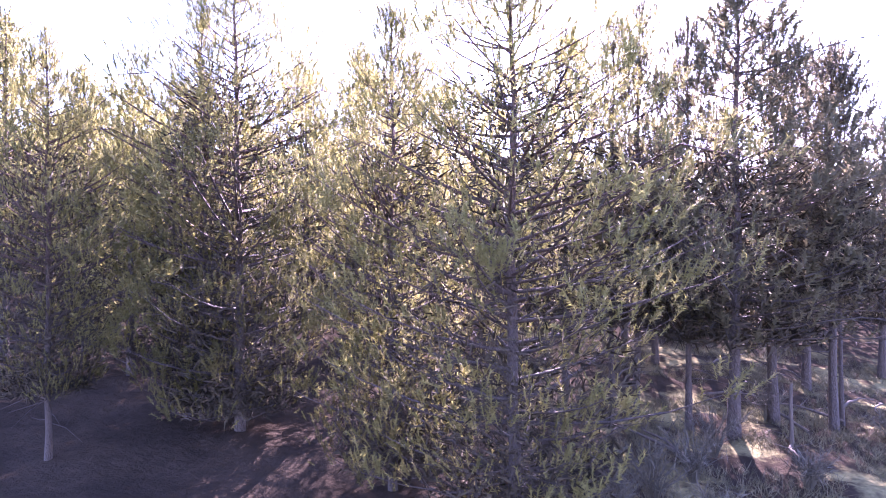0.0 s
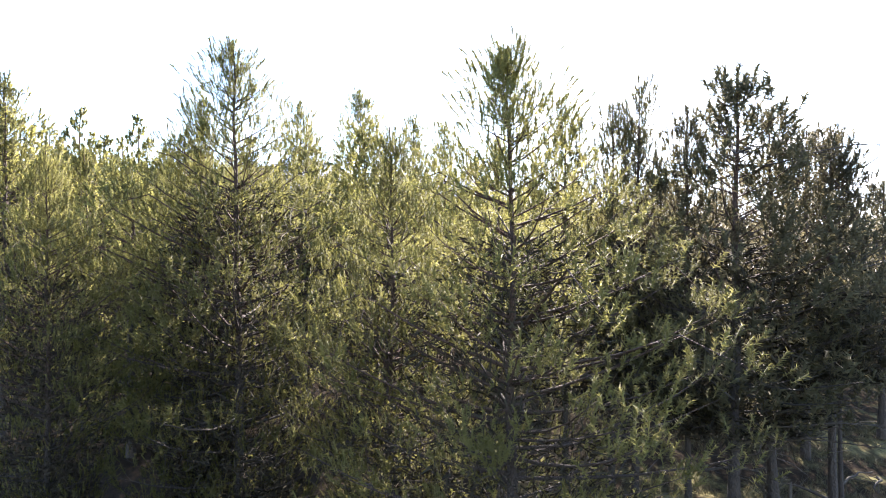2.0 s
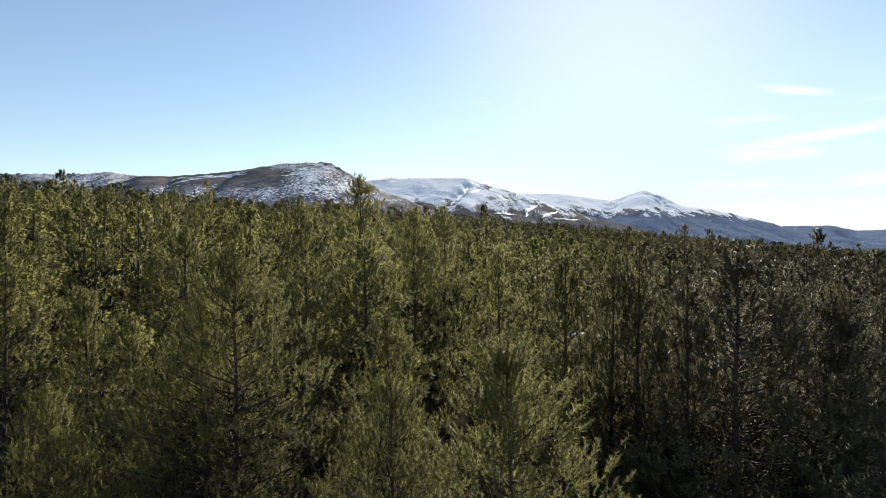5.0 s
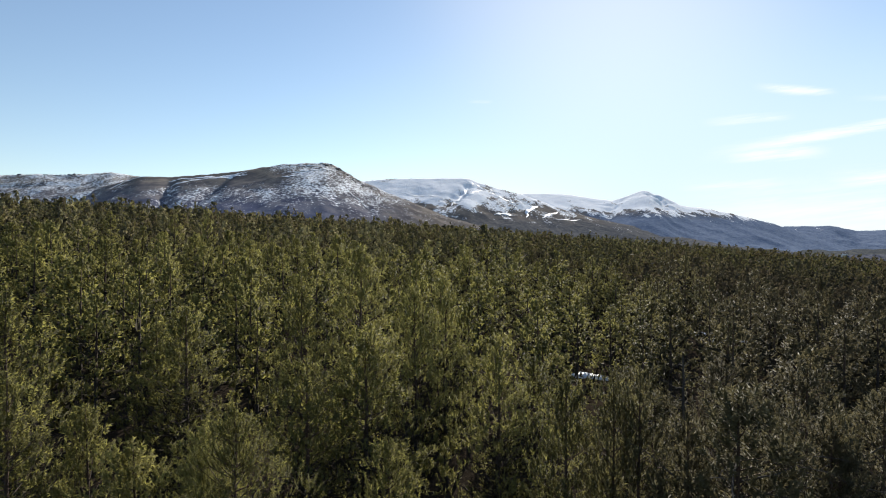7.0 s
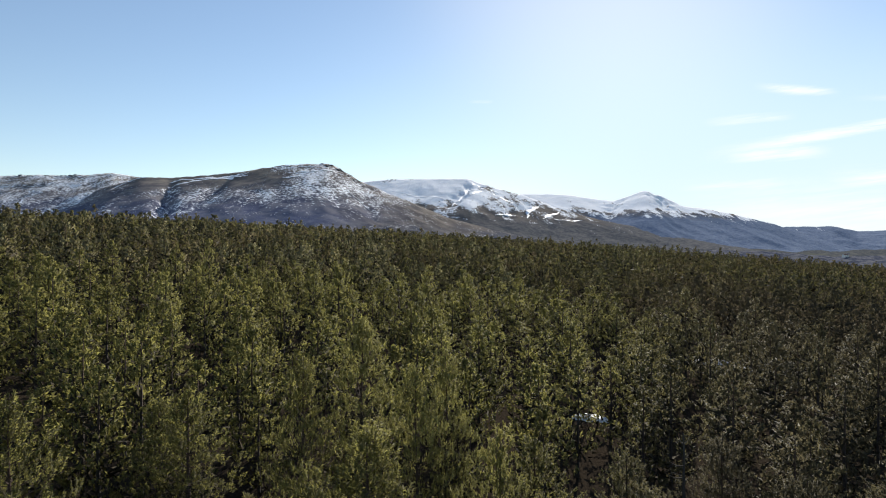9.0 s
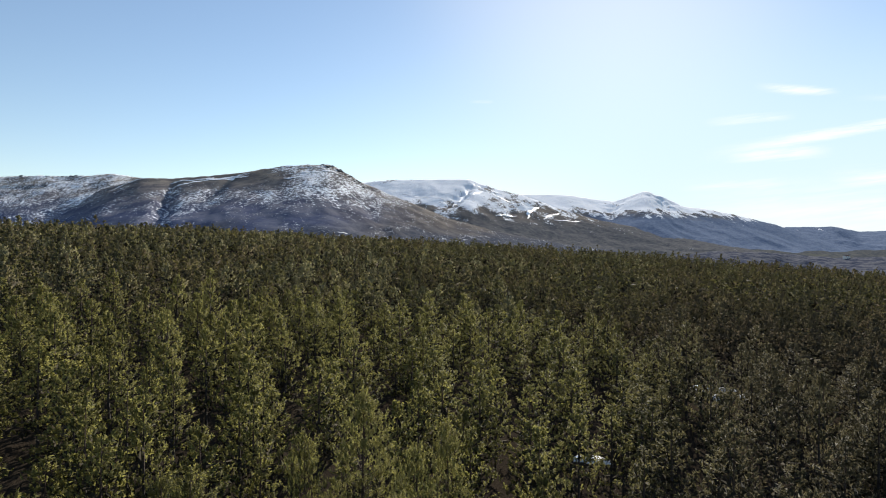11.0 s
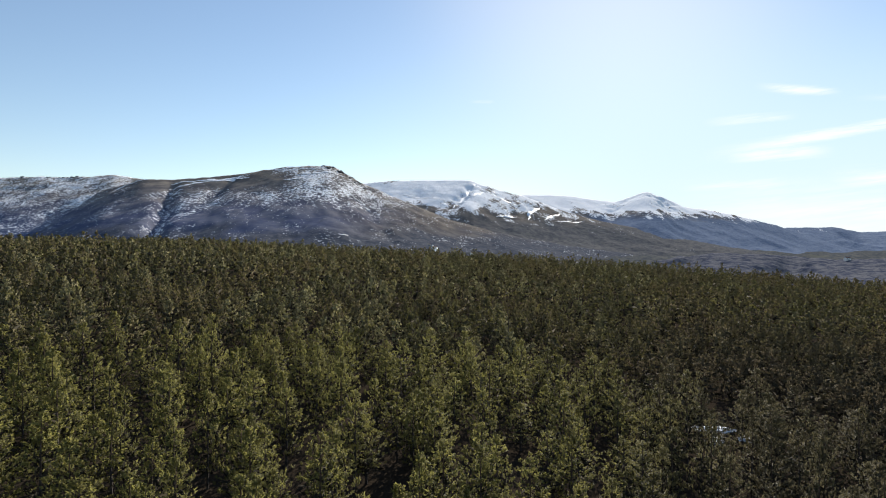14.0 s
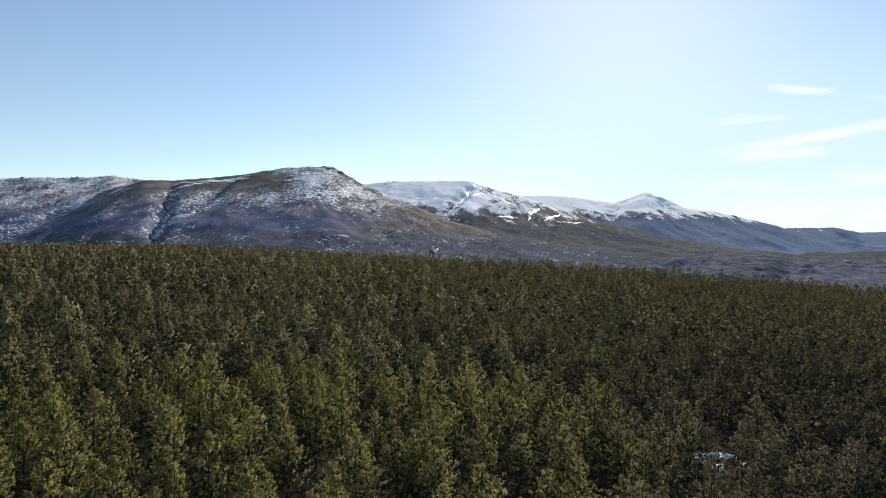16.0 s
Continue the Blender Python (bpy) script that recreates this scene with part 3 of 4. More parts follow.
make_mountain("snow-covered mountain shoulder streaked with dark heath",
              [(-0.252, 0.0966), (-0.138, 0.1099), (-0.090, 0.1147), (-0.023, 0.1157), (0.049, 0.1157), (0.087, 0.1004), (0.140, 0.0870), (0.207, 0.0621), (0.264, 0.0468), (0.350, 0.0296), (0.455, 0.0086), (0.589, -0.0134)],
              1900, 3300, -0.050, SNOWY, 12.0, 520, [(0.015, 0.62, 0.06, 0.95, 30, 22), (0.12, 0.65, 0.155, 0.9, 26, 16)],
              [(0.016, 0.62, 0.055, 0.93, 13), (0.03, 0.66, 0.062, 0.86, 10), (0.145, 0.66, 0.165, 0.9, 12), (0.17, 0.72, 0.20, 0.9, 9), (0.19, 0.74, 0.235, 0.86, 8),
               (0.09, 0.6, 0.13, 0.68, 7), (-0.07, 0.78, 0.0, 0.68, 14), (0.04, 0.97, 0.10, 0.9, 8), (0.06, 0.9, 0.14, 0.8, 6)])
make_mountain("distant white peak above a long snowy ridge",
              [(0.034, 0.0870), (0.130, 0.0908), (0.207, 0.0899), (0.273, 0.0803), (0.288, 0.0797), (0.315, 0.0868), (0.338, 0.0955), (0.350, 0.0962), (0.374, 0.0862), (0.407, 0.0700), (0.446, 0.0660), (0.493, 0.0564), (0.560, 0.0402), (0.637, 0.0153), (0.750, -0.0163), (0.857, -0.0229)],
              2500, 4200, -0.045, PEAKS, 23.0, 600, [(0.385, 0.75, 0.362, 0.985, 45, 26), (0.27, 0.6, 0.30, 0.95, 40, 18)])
make_mountain("farthest haze-blue ridge with a thin snow cap",
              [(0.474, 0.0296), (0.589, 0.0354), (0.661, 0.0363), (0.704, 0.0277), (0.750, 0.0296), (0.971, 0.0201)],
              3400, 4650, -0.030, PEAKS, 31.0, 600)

# the bluish wood colour carries the haze over the valley
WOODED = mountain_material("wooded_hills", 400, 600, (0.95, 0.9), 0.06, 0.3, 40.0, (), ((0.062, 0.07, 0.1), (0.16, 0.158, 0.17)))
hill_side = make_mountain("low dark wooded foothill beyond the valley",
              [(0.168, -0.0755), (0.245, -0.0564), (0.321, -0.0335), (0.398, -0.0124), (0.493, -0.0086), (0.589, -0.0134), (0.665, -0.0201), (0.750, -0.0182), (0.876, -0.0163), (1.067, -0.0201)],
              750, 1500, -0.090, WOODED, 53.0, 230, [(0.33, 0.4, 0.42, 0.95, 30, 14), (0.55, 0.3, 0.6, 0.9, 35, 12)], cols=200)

# ---- pine wood ----
# the trees at the wood's edge: x, y, height of the tip over the clearing, crown radius, height of the lowest live limbs
EDGE = [
    (-3.53, 10.4, 9.7, 2.45, 1.6), (-4.4, 10.9, 8.8, 1.5, 0.6), (0.9, 7.15, 8.5, 2.4, 1.0), (-0.7, 8.6, 7.8, 1.75, 0.8), (-5.9, 8.9, 7.5, 1.4, 1.9),
    (6.0, 12.1, 9.6, 2.8, 2.6), (5.2, 12.4, 9.1, 1.5, 2.6), (7.4, 13.1, 9.2, 2.3, 2.6), (8.6, 12.9, 8.8, 1.9, 2.8), (9.05, 13.3, 8.75, 1.0, 3.6),
    (9.9, 16.0, 9.3, 2.3, 3.6), (4.0, 13.8, 9.5, 1.5, 2.4), (4.4, 13.4, 9.8, 1.7, 2.4), (3.0, 14.2, 9.6, 1.7, 2.4), (-10.4, 14.1, 9.6, 2.0, 2.0),
    (-8.9, 14.8, 8.6, 1.6, 1.6), (-12.8, 17.4, 11.3, 2.1, 2.0), (-1.2, 13.6, 8.2, 1.5, 1.2), (-7.1, 13.6, 8.1, 2.1, 0.6),
]
# the next rows: x, y, tip, crown radius
NEXT = [
    (-2.45, 18.4, 9.9, 2.6), (-3.9, 17.0, 9.4, 2.1), (1.85, 18.8, 9.7, 2.0), (-15.6, 25.6, 12.2, 2.0), (-5.3, 22.2, 11.7, 1.8), (-3.5, 24.5, 12.5, 2.3),
    (-1.0, 22.3, 11.2, 1.7), (0.25, 24.6, 11.3, 1.8), (-13.9, 27.2, 12.2, 2.0), (-11.2, 23.4, 9.6, 1.9), (-20.6, 36.4, 13.1, 2.2), (-9.2, 21.4, 10.4, 2.3),
    (-14.4, 24.8, 10.6, 2.1), (-17.0, 25.0, 9.6, 2.2), (-11.0, 26.6, 10.5, 2.3), (12.0, 31.0, 9.7, 2.4), (9.9, 29.2, 8.7, 2.2), (5.0, 33.8, 8.6, 2.2),
    (16.6, 34.2, 8.5, 2.3), (13.6, 18.2, 8.2, 2.2), (-19.5, 30.9, 10.9, 2.4), (6.4, 20.6, 8.4, 2.1), (3.4, 21.4, 8.6, 2.1), (10.6, 22.4, 8.5, 2.0), (-5.7, 14.3, 8.4, 1.9),
]
# well-marked trees farther in: x, y, tip
INNER = [
    (-9.6, 33.0, 10.6), (-7.5, 35.2, 12.1), (27.7, 46.0, 8.9), (24.8, 56.7, 9.5), (29.8, 53.9, 9.9), (23.3, 36.4, 10.9), (25.8, 59.6, 10.7), (-11.7, 53.6, 13.1),
    (-17.0, 34.0, 12.1), (-12.0, 36.2, 12.0), (1.2, 34.1, 9.1), (7.7, 44.2, 9.4), (33.3, 62.7, 10.3), (-4.0, 50.0, 10.8), (-33.3, 85.8, 16.8), (-14.6, 59.9, 13.5),
    (-17.6, 38.1, 12.1), (10.3, 36.2, 8.9), (21.6, 31.6, 7.0), (-11.2, 32.3, 10.6), (24.6, 92.3, 11.0), (-63.9, 113.1, 21.2), (-73.1, 114.5, 22.0), (-79.8, 127.4, 23.7),
]
CLEARINGS = [(10.6, 42.5, 2.6), (30.1, 65.8, 4.6)]
SPACING = 3.75


def wood_plan():
    """All trees as (x, y, tip, radius, bare, shape), nearest first."""
    rng = np.random.default_rng(7)
    trees = [[*t, i % 5] for i, t in enumerate(EDGE)]
    trees += [[*t, 1.8, i % 5] for i, t in enumerate(NEXT)] + [[*t, 2.0 + 0.3 * math.sin(7 * i), 1.6, i % 5] for i, t in enumerate(INNER)]
    known = np.array([t[:2] for t in trees])
    i, y0 = 0, 18.5
    while y0 < 300:
        half = 0.80 * y0 + 7
        for k in range(int(-half / SPACING), int(half / SPACING) + 1):
            x = (k + 0.5 * (i % 2)) * SPACING + rng.uniform(-1.5, 1.5)
            y = y0 + rng.uniform(-1.5, 1.5)
            tall, r = rng.normal(0.0, 0.95), rng.uniform(1.75, 2.5)
            shape = int(rng.integers(0, 5))
            skip = rng.random()
            if np.min(np.hypot(known[:, 0] - x, known[:, 1] - y)) < 2.5 or skip < 0.07 or any(math.hypot(x - c, y - d) < q for c, d, q in CLEARINGS):
                continue
            if -8 < x < 2 and y < 21:
                continue
            trees.append([x, y, float(canopy(x, y)) + tall - (0.9 if y < 26 else 0.2), r, 3.2 if x > 4 and y < 24 else 1.6, shape])
        y0 += SPACING * 0.93
        i += 1
    return sorted(trees, key=lambda t: math.hypot(t[0], t[1]))


PLAN = wood_plan()
SHAPES = {}


def shape_meshes(lod, shape, bare):
    """Trunk and crown of a named tree: 9.6 m tall near the edge, 7 m inside the wood."""
    key = (lod, shape, bare)
    if key not in SHAPES:
        wood, needles = pine_shape(40 + 7 * lod + shape * 3 + int(bare * 10), lod, bare, (9.6, 7.6, 7.0)[lod], (2.7, 2.05, 2.05)[lod])
        SHAPES[key] = (mesh_of("trunk", *wood, BARK, True), mesh_of("crown", needles[0], needles[1], NEEDLES, True, needles[2], None, SHADED_TWIGS, needles[3]))
    return SHAPES[key]


DEAD_LIMBS = {}


def dead_limb(kind):
    """A bare crooked branch along x, 1.9 m long, with a few twigs."""
    if kind not in DEAD_LIMBS:
        rng = np.random.default_rng(500 + kind)
        k = 6
        line = np.column_stack([np.linspace(0.05, 1.9, k), np.cumsum(rng.normal(0, 0.07, k)), np.cumsum(rng.normal(0.01, 0.06, k))])
        bits = [tube(line, np.linspace(0.02, 0.005, k), 5)]
        for j in range(7):
            f = rng.uniform(0.35, 0.95)
            p = np.array([np.interp(f, np.linspace(0, 1, k), line[:, c]) for c in range(3)])
            d = unit(np.array([0.7, rng.choice([-1, 1]) * rng.uniform(0.4, 1.0), rng.normal(0, 0.3)])) * rng.uniform(0.2, 0.55)
            bits.append(tube([p, p + d * 0.6 + (0, 0, 0.02), p + d], [0.007, 0.005, 0.002], 3))
        DEAD_LIMBS[kind] = mesh_of("dead_branch", *joined(bits), DEAD, True)
    return DEAD_LIMBS[kind]


def make_pine(x, y, tip, r, bare, shape, turn, label):
    d = math.hypot(x, y)
    base = float(floor_z(x, y)) - 0.06
    tall = max(tip - base, 3.5)
    lod = 0 if d < 12 else 1 if d < 26 else 2
    trunk, crown = shape_meshes(lod, shape, (0.5 if bare < 1.7 else 1.5 if bare < 2.8 else 2.5) if lod < 2 else 1.2)
    tree = new("pine_tree")
    tree.matrix_basis = pose(x, y, base, 0, 0, turn) @ Matrix.Diagonal((r / (2.7, 2.05, 2.05)[lod], r / (2.7, 2.05, 2.05)[lod], tall / (9.6, 7.6, 7.0)[lod], 1))
    part("trunk", trunk, tree, "grey-brown flaking pine trunk")
    part("crown", crown, tree)
    if lod < 2 and bare > 2.5 and y < 20:
        rng = np.random.default_rng(int(x * 10 + y * 100))
        for i in range(16):
            limb = part("dead_branch", dead_limb(i % 4), tree, "bare grey dead branch")
            limb.matrix_basis = pose(0, 0, rng.uniform(1.6, 6.6), 0, rng.uniform(-14, 14), rng.uniform(0, 360)) @ Matrix.Scale(rng.uniform(0.55, 1.15), 4)
    return tagged(tree, label, "pine tree", "pines of the wood")


def wood():
    rng = np.random.default_rng(11)
    for i, (x, y, tip, r, bare, shape) in enumerate(PLAN[:300]):
        tall = tip - float(floor_z(x, y))
        size = "tall" if tall > 8.6 else "middle-sized" if tall > 6.3 else "small"
        where = "at the wood edge" if y < 15 else "among other pines"
        bare_word = "with a bare lower trunk" if bare > 2.8 else "with a dense crown"
        make_pine(x, y, tip, r, bare, shape, rng.uniform(0, 360), f"{size} green pine {bare_word} {where}")
    # the countless rest
    kinds = {lod: [pine_shape(300 + 10 * lod + k, lod, (1.2, 1.6, 2.4)[lod - 2], 7.0)[1] for k in range(6)] for lod in (2, 3, 4)}
    verts, faces, sides, tints, marks, at = [], [], [], [], [], 0
    for x, y, tip, r, bare, shape in PLAN[300:]:
        lod = 2 if y < 58 else 3 if y < 115 else 4
        v, f, q, old = kinds[lod][(shape + int(abs(x) * 7)) % 6]
        base = float(floor_z(x, y))
        c, s = math.cos(a := rng.uniform(0, 6.28)), math.sin(a)
        k = r / 2
        p = np.column_stack([(v[:, 0] * c - v[:, 1] * s) * k + x, (v[:, 0] * s + v[:, 1] * c) * k + y, v[:, 2] * max(tip - base, 3.5) / 7.0 + base])
        verts.append(p), faces.append(f + at), marks.append(old)
        # tint drops with bearing to the right, a shade put into the colour
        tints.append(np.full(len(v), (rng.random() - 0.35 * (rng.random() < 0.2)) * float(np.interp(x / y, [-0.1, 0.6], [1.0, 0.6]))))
        sides.append(np.column_stack([q[:, 0] * c - q[:, 1] * s, q[:, 0] * s + q[:, 1] * c, q[:, 2]]))
        at += len(v)
    tagged(new("pine_wood", mesh_of("pine_wood", np.concatenate(verts), np.concatenate(faces), FAR_NEEDLES, True, np.concatenate(sides), np.concatenate(tints), SHADED_TWIGS, np.concatenate(marks))),
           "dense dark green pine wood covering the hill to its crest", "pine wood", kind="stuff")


wood()


# ---- houses across the valley ----
LIME = plain_material("lime_wash", (0.72, 0.70, 0.66), (0.84, 0.83, 0.80), 0.6)
TILE = plain_material("old_roof_tile", (0.16, 0.085, 0.06), (0.30, 0.17, 0.12), 1.2)
DARK_PANE = plain_material("window_pane", (0.03, 0.035, 0.045), (0.06, 0.065, 0.075), 0.5, 0.15)
OAK = plain_material("weathered_door", (0.10, 0.07, 0.05), (0.18, 0.13, 0.09), 2.0)


def block(x0, x1, y0, y1, z0, z1):
    v = [(x, y, z) for z in (z0, z1) for x, y in ((x0, y0), (x1, y0), (x1, y1), (x0, y1))]
    q = [(3, 2, 1, 0), (4, 5, 6, 7), (0, 1, 5, 4), (1, 2, 6, 5), (2, 3, 7, 6), (3, 0, 4, 7)]
    return np.array(v, float), np.array([t for a, b, c, d in q for t in ((a, b, c), (a, c, d))])


def make_house(x, y, z, wide, deep, tall, turn, label):
    """A gabled house whose ridge runs along its width; its front looks to -y."""
    house = new("house")
    house.matrix_basis = pose(x, y, z, 0, 0, turn)
    w, d, rise = wide / 2, deep / 2, deep * 0.28
    v, f = block(-w, w, -d, d, -3, tall)
    gable = np.array([(-w, -d, tall), (-w, d, tall), (-w, 0, tall + rise), (w, -d, tall), (w, d, tall), (w, 0, tall + rise)], float)
    part("wall", mesh_of("wall", *joined([(v, f), (gable, [(0, 2, 1), (3, 4, 5)])]), LIME), house)
    e, k = 0.4, 0.22
    slabs = []
    for sg in (-1, 1):
        p = np.array([(-w - e, sg * (d + e), tall - e * rise / d), (w + e, sg * (d + e), tall - e * rise / d), (w + e, 0, tall + rise), (-w - e, 0, tall + rise)], float) + (0, 0, 0.03)
        slabs.append((np.vstack([p, p + (0, 0, k)]), [(3, 2, 1), (3, 1, 0), (4, 5, 6), (4, 6, 7), (0, 1, 5), (0, 5, 4), (1, 2, 6), (1, 6, 5), (2, 3, 7), (2, 7, 6), (3, 0, 4), (3, 4, 7)]))
    roof = part("roof", mesh_of("roof", *joined(slabs), TILE), house, "brown tiled gable roof")
    part("chimney", mesh_of("chimney", *block(w * 0.4, w * 0.4 + 0.7, -0.35, 0.35, tall + rise * 0.6, tall + rise + 1.1), LIME), roof)
    part("door", mesh_of("door", *block(-0.6, 0.6, -d - 0.06, -d + 0.1, 0, 2.1), OAK), house)
    for level in range(max(int(tall // 3), 1)):
        for a in (-0.66, -0.33, 0.33, 0.66):
            pane = mesh_of("window", *block(a * w - 0.5, a * w + 0.5, -d - 0.04, -d + 0.1, level * 3 + 0.95, level * 3 + 2.2), DARK_PANE)
            part("window", pane, house, "dark glazed window")
    return tagged(house, label, "house", "houses across the valley")


for u, sg, wide, deep, tall, turn, side_of, words in (
        (-0.0155, 0.405, 12, 9, 6.4, 12, heath_side, "tall white house on the far side of the valley"),
        (-0.024, 0.445, 9, 7, 3.2, 4, heath_side, "low white farm building beside the tall house"),
        (0.024, 0.405, 8, 6, 3.2, 20, heath_side, "small white cottage across the valley"),
        (0.033, 0.385, 9, 6, 3.4, -10, heath_side, "small white cottage across the valley"),
        (0.048, 0.43, 7, 6, 4.5, 30, heath_side, "small white cottage across the valley"),
        (0.683, 0.93, 12, 8, 6.0, 8, hill_side, "white farmhouse on the wooded foothill")):
    x, y, z = side_of(np.array([u]), np.array([sg]))
    make_house(float(x[0]), float(y[0]), float(z[0]), wide, deep, tall, turn, words)


# ---- rocks on the summits ----
GRANITE = plain_material("granite", (0.06, 0.06, 0.066), (0.17, 0.16, 0.155), 0.25, 0.9)


def make_boulder(x, y, z, wide, tall, seed):
    rng = np.random.default_rng(seed)
    bm = bmesh.new()
    bmesh.ops.create_icosphere(bm, subdivisions=2, radius=1.0)
    for v in bm.verts:
        p = v.co.copy()
        cut = 1 + 0.28 * noise.noise(p * 1.3 + Vector((seed, 0, 0))) + 0.16 * noise.noise(p * 3.1 + Vector((0, seed, 0)))
        v.co = Vector((p.x * wide * 0.5, p.y * wide * 0.42, max(p.z, -0.4) * tall)) * cut
    me = bpy.data.meshes.new("boulder")
    bm.to_mesh(me)
    bm.free()
    me.materials.append(GRANITE)
    ob = new("boulder", me)
    ob.matrix_basis = pose(x, y, z, 0, 0, rng.uniform(0, 360))
    return tagged(ob, "dark weathered granite outcrop on a mountain crest", "rock", "rocks on the summits")


rng = np.random.default_rng(17)
for side_of, u0, u1, s0, s1, many, size in ((heath_side, -0.207, -0.150, 0.955, 1.0, 20, 13), (heath_side, -0.165, -0.13, 0.93, 0.99, 8, 10), (scree_side, -0.72, -0.60, 0.985, 1.0, 12, 13)):
    for i in range(many):
        x, y, z = side_of(np.array([rng.uniform(u0, u1)]), np.array([rng.uniform(s0, s1)]))
        wide = size * rng.uniform(0.6, 1.5)
        make_boulder(float(x[0]), float(y[0]), float(z[0]), wide, wide * rng.uniform(0.16, 0.36), 200 + i + many)


# ---- snow left in the wood ----
def make_snow_patch(x, y, long, wide, turn, seed):
    rng = np.random.default_rng(seed)
    k, rings = 22, 6
    edge = 1 + 0.28 * np.sin(2 * np.linspace(0, 6.283, k, False) + rng.uniform(0, 6)) + 0.2 * np.sin(5 * np.linspace(0, 6.283, k, False) + rng.uniform(0, 6)) + rng.normal(0, 0.06, k)
    verts = []
    for i in range(rings):
        f = 1 - i / rings
        for j in range(k):
            a = 6.283 * j / k
            px, py = long * edge[j] * f * math.cos(a), wide * edge[j] * f * math.sin(a)
            c, q = math.cos(turn), math.sin(turn)
            wx, wy = x + px * c - py * q, y + px * q + py * c
            verts.append((wx, wy, float(floor_z(wx, wy)) + 0.1 + 0.24 * math.sqrt(1 - f) + rng.normal(0, 0.015) - (0.16 if i == 0 else 0)))
    faces = [(i * k + j, i * k + (j + 1) % k, (i + 1) * k + (j + 1) % k, (i + 1) * k + j) for i in range(rings - 1) for j in range(k)]
    faces += [((rings - 1) * k + j, (rings - 1) * k + j + 1, (rings - 1) * k + j + 2, (rings - 1) * k) for j in range(1, k - 2)]
    ob = new("snow_patch", mesh_of("snow_patch", verts, faces, SNOW, True))
    return tagged(ob, "patch of old white snow on the forest floor", "snow patch", "snow patches in the wood")


for spot in ((10.6, 42.5, 1.3, 0.8, 0.4, 1), (30.1, 65.8, 2.2, 1.1, 0.2, 2), (29.0, 62.4, 1.2, 0.7, 0.7, 3), (32.6, 63.6, 1.0, 0.7, 0.1, 4)):
    make_snow_patch(*spot)


# ---- dead wood ----
def make_dead_pine(x, y, tip, seed, label):
    rng = np.random.default_rng(seed)
    base = float(floor_z(x, y)) - 0.05
    tall = tip - base
    zs = np.linspace(0, tall, 9)
    line = np.column_stack([rng.normal(0, 0.03, (9, 2)).cumsum(0), zs])
    tree = new("dead_pine")
    tree.matrix_basis = pose(x, y, base)
    part("trunk", mesh_of("trunk", *tube(line, np.linspace(0.13, 0.025, 9), 7), DEAD, True), tree)
    for i in range(22):
        h = tall * rng.uniform(0.3, 0.96)
        o = np.array([np.interp(h, zs, line[:, 0]), np.interp(h, zs, line[:, 1]), h])
        a, L = rng.uniform(0, 6.283), (1.25 - h / tall) * rng.uniform(0.8, 1.7)
        d = np.array([math.cos(a), math.sin(a), 0])
        pts = [o, o + d * L * 0.5 + np.array([0, 0, 0.03]), o + d * L + np.array([0, 0, rng.uniform(-0.25, 0.3)])]
        twigs = [tube(pts, [0.03, 0.018, 0.006], 4)]
        for j in range(4):
            p = pts[1] + (pts[2] - pts[1]) * rng.uniform(-0.3, 0.9)
            twigs.append(tube([p, p + unit(d + rng.normal(0, 0.7, 3)) * L * 0.3], [0.009, 0.003], 3))
        part("branch", mesh_of("branch", *joined(twigs), DEAD, True), tree)
    return tagged(tree, label, "dead tree", "dead pines in the wood")


make_dead_pine(9.0, 82.0, 13.2, 5, "dead leafless pine with pale grey branches")
make_dead_pine(3.4, 54.0, 11.6, 6, "dead leafless pine with pale grey branches")
make_dead_pine(9.4, 22.6, 8.2, 9, "slim dead pine with bare grey branches")


def make_stake(x, y, tall):
    base = float(floor_z(x, y)) - 0.1
    line = [(0, 0, 0), (0.01, 0.01, tall * 0.4), (-0.015, 0.0, tall * 0.8), (0.0, 0.01, tall + 0.05), (0.02, 0.01, tall + 0.1)]
    ob = new("broken_sapling", mesh_of("broken_sapling", *tube(line, [0.042, 0.036, 0.033, 0.03, 0.008], 8), DEAD, True))
    ob.matrix_basis = pose(x, y, base)
    return tagged(ob, "broken dead sapling, a pale bare pole", "tree stump")


make_stake(6.65, 11.2, 1.32)


def make_fallen_branch(x, y, long, turn, seed):
    rng = np.random.default_rng(seed)
    k = 7
    along = np.linspace(0, long, k)
    bend = np.cumsum(rng.normal(0, 0.06, k))
    xs, ys = x + along * math.cos(turn) - bend * math.sin(turn), y + along * math.sin(turn) + bend * math.cos(turn)
    lift = 0.05 + 0.10 * np.sin(np.linspace(0, 3.1, k))
    pts = np.column_stack([xs, ys, floor_z(xs, ys) + lift])
    bits = [tube(pts, np.linspace(0.04, 0.012, k), 6)]
    for j in range(5):
        p = pts[rng.integers(2, k)]
        bits.append(tube([p, p + np.array([*rng.normal(0, 0.3, 2), rng.uniform(0.0, 0.3)])], [0.012, 0.003], 3))
    ob = new("fallen_branch", mesh_of("fallen_branch", *joined(bits), DEAD, True))
    return tagged(ob, "fallen dead branch lying on the forest floor", "branch", "fallen branches")


rng = np.random.default_rng(21)
for i in range(16):
    make_fallen_branch(rng.uniform(2.5, 11.5), rng.uniform(8.5, 18), rng.uniform(0.9, 2.4), rng.uniform(0, 6.28), 70 + i)


# ---- undergrowth at the wood's edge ----
STRAW = plain_material("dry_grass", (0.05, 0.044, 0.022), (0.16, 0.14, 0.066), 3.0)
TWIG = plain_material("broom_twigs", (0.04, 0.038, 0.028), (0.10, 0.09, 0.062), 4.0)


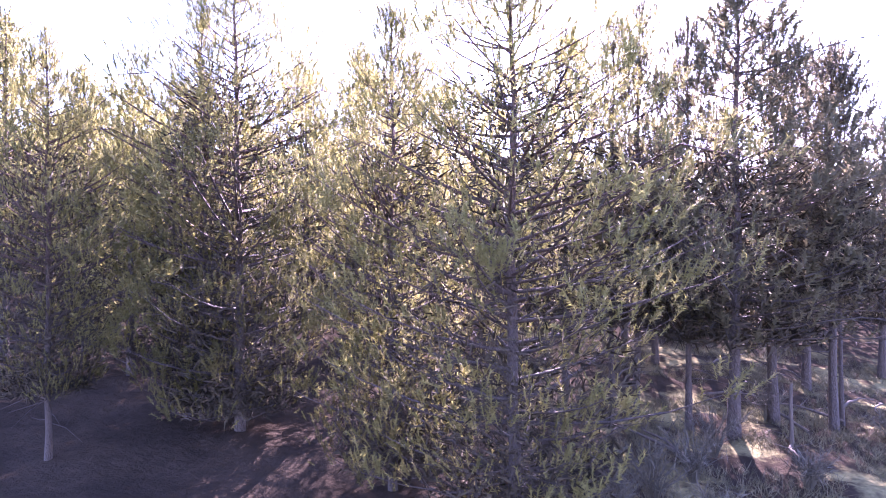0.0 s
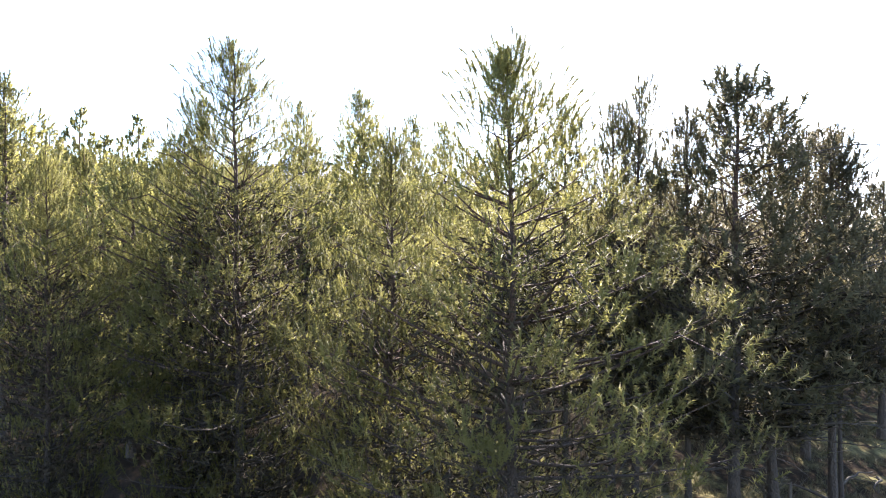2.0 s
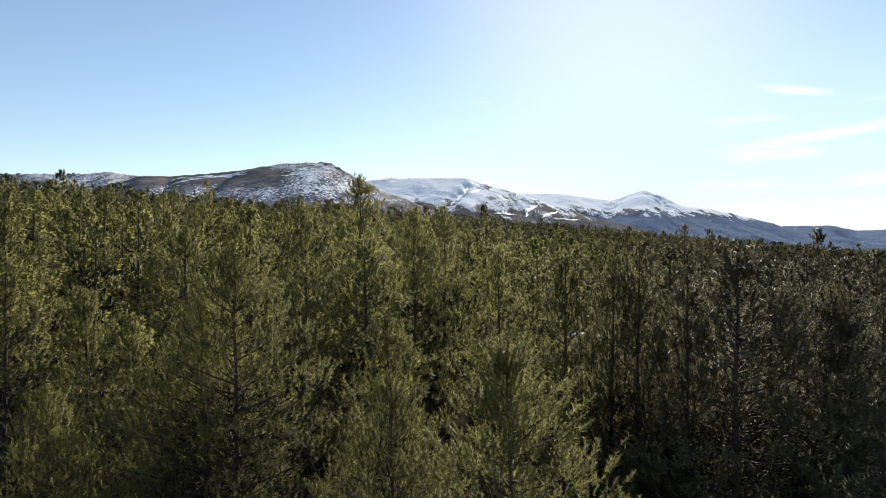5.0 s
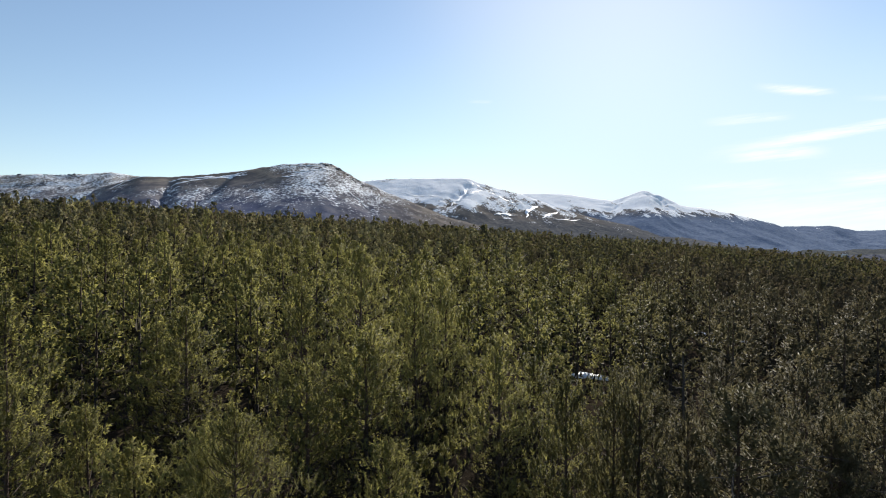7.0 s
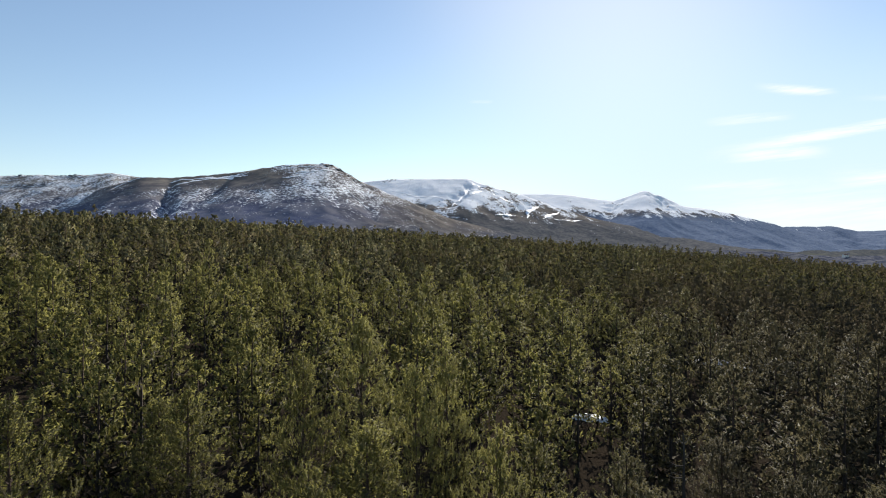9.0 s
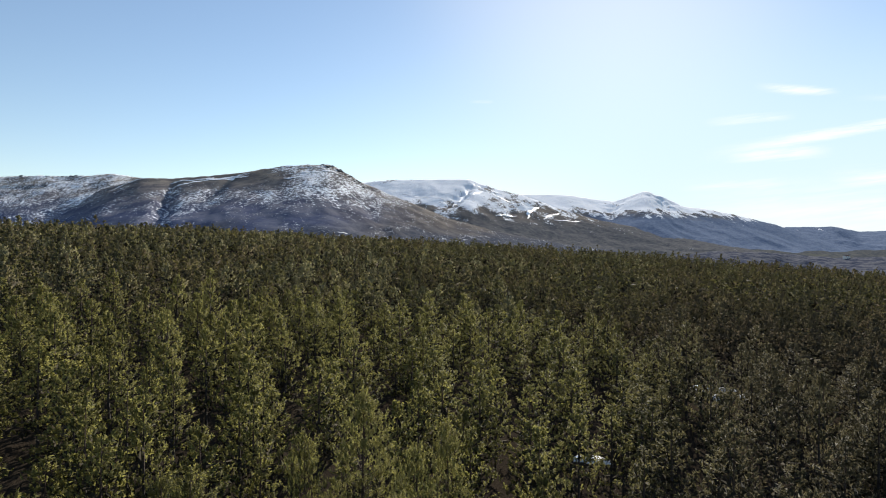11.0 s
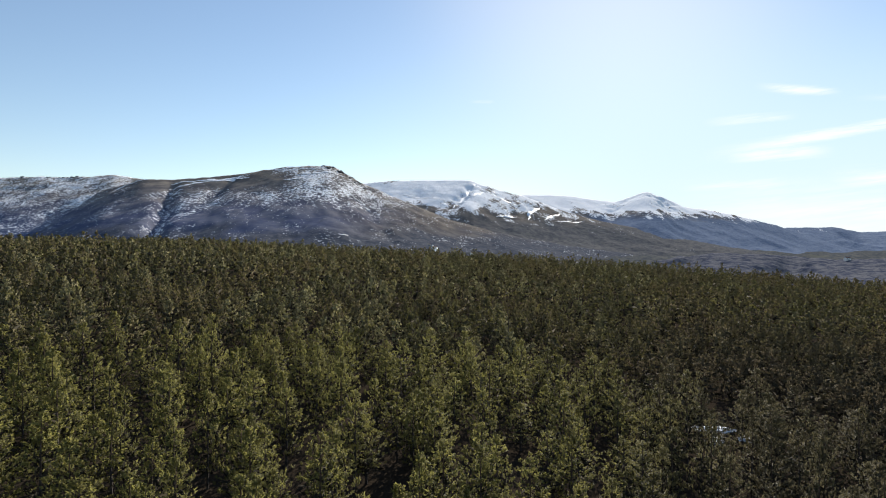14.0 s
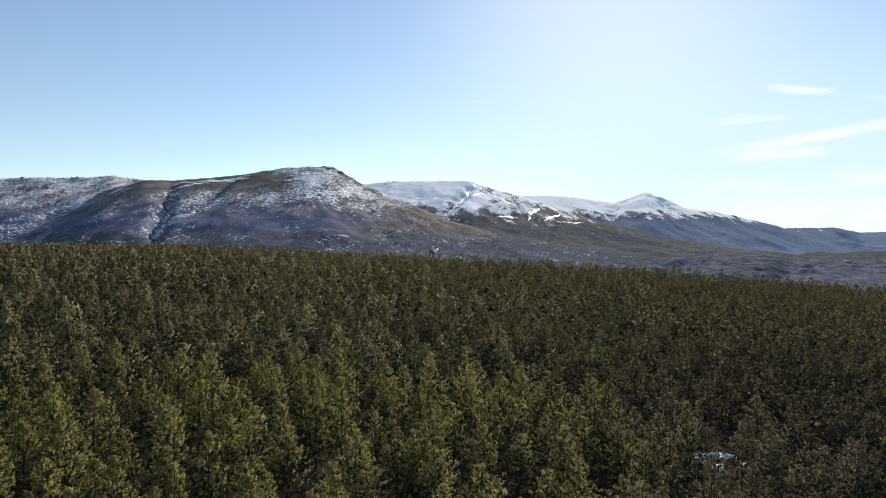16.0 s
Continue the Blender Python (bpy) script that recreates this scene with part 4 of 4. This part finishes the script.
def make_grass():
    rng = np.random.default_rng(31)
    count, blades = 6000, 9
    x, y = rng.uniform(1.5, 14, count * 3), rng.uniform(6, 21, count * 3)
    keep = np.array([noise.fractal(Vector((p / 1.6, q / 1.6, 2.0)), 1.0, 2.0, 3) for p, q in zip(x, y)]) > -0.1
    x, y = x[keep][:count], y[keep][:count]
    foot = np.column_stack([x, y, floor_z(x, y) + rough(x, y, 3.0) * 0.16 + rough(x, y, 0.9, 7.0) * 0.07 - 0.03])
    foot = np.repeat(foot, blades, 0) + rng.normal(0, 0.06, (len(x) * blades, 3)) * (1, 1, 0)
    way = unit(rng.normal(0, 0.55, (len(foot), 3)) * (1, 1, 0) + (0, 0, 0.8))
    across = unit(np.cross(way, rng.normal(size=way.shape))) * 0.007
    tip = foot + way * rng.uniform(0.12, 0.32, (len(foot), 1)) - (0, 0, 0.03)
    v = np.stack([foot - across, foot + across, tip], 1).reshape(-1, 3)
    tagged(new("grass", mesh_of("grass", v, np.arange(len(v)).reshape(-1, 3), STRAW)), "dry straw-coloured grass tufts under the pines", "grass", kind="stuff")


make_grass()


def make_broom(x, y, size, seed):
    rng = np.random.default_rng(seed)
    base = float(floor_z(x, y)) - 0.03
    stems, sprigs = [], []
    for i in range(34):
        a, out = rng.uniform(0, 6.283), rng.uniform(0.1, 0.75)
        tall = size * rng.uniform(0.6, 1.1)
        end = np.array([math.cos(a) * out * size, math.sin(a) * out * size, tall])
        mid = end * (0.35, 0.35, 0.55)
        stems.append(tube([(0.04 * math.cos(a), 0.04 * math.sin(a), 0), mid, end], [0.011, 0.007, 0.003], 3))
        for j in range(14):
            p = mid + (end - mid) * rng.uniform(-0.2, 1.0)
            d = unit(end * (1, 1, 0.8) + rng.normal(0, 0.5, 3)) * rng.uniform(0.1, 0.26)
            w = unit(np.cross(d, rng.normal(size=3))) * 0.007
            sprigs.append(([p - w, p + w, p + d], [(0, 1, 2)]))
    bush = new("broom_bush")
    bush.matrix_basis = pose(x, y, base)
    part("brushwood", mesh_of("brushwood", *joined(stems), TWIG), bush)
    part("foliage", mesh_of("foliage", *joined(sprigs), TWIG), bush)
    return tagged(bush, "bare grey-brown broom bush on the forest floor", "bush", "bushes at the wood edge")


for i, (x, y, size) in enumerate(((3.1, 8.6, 0.9), (4.1, 9.6, 0.8), (2.3, 8.0, 0.7), (5.0, 10.8, 0.9), (7.3, 13.2, 0.7), (9.3, 12.2, 0.6), (6.0, 9.6, 0.6), (3.6, 7.6, 0.7))):
    make_broom(x, y, size, 90 + i)
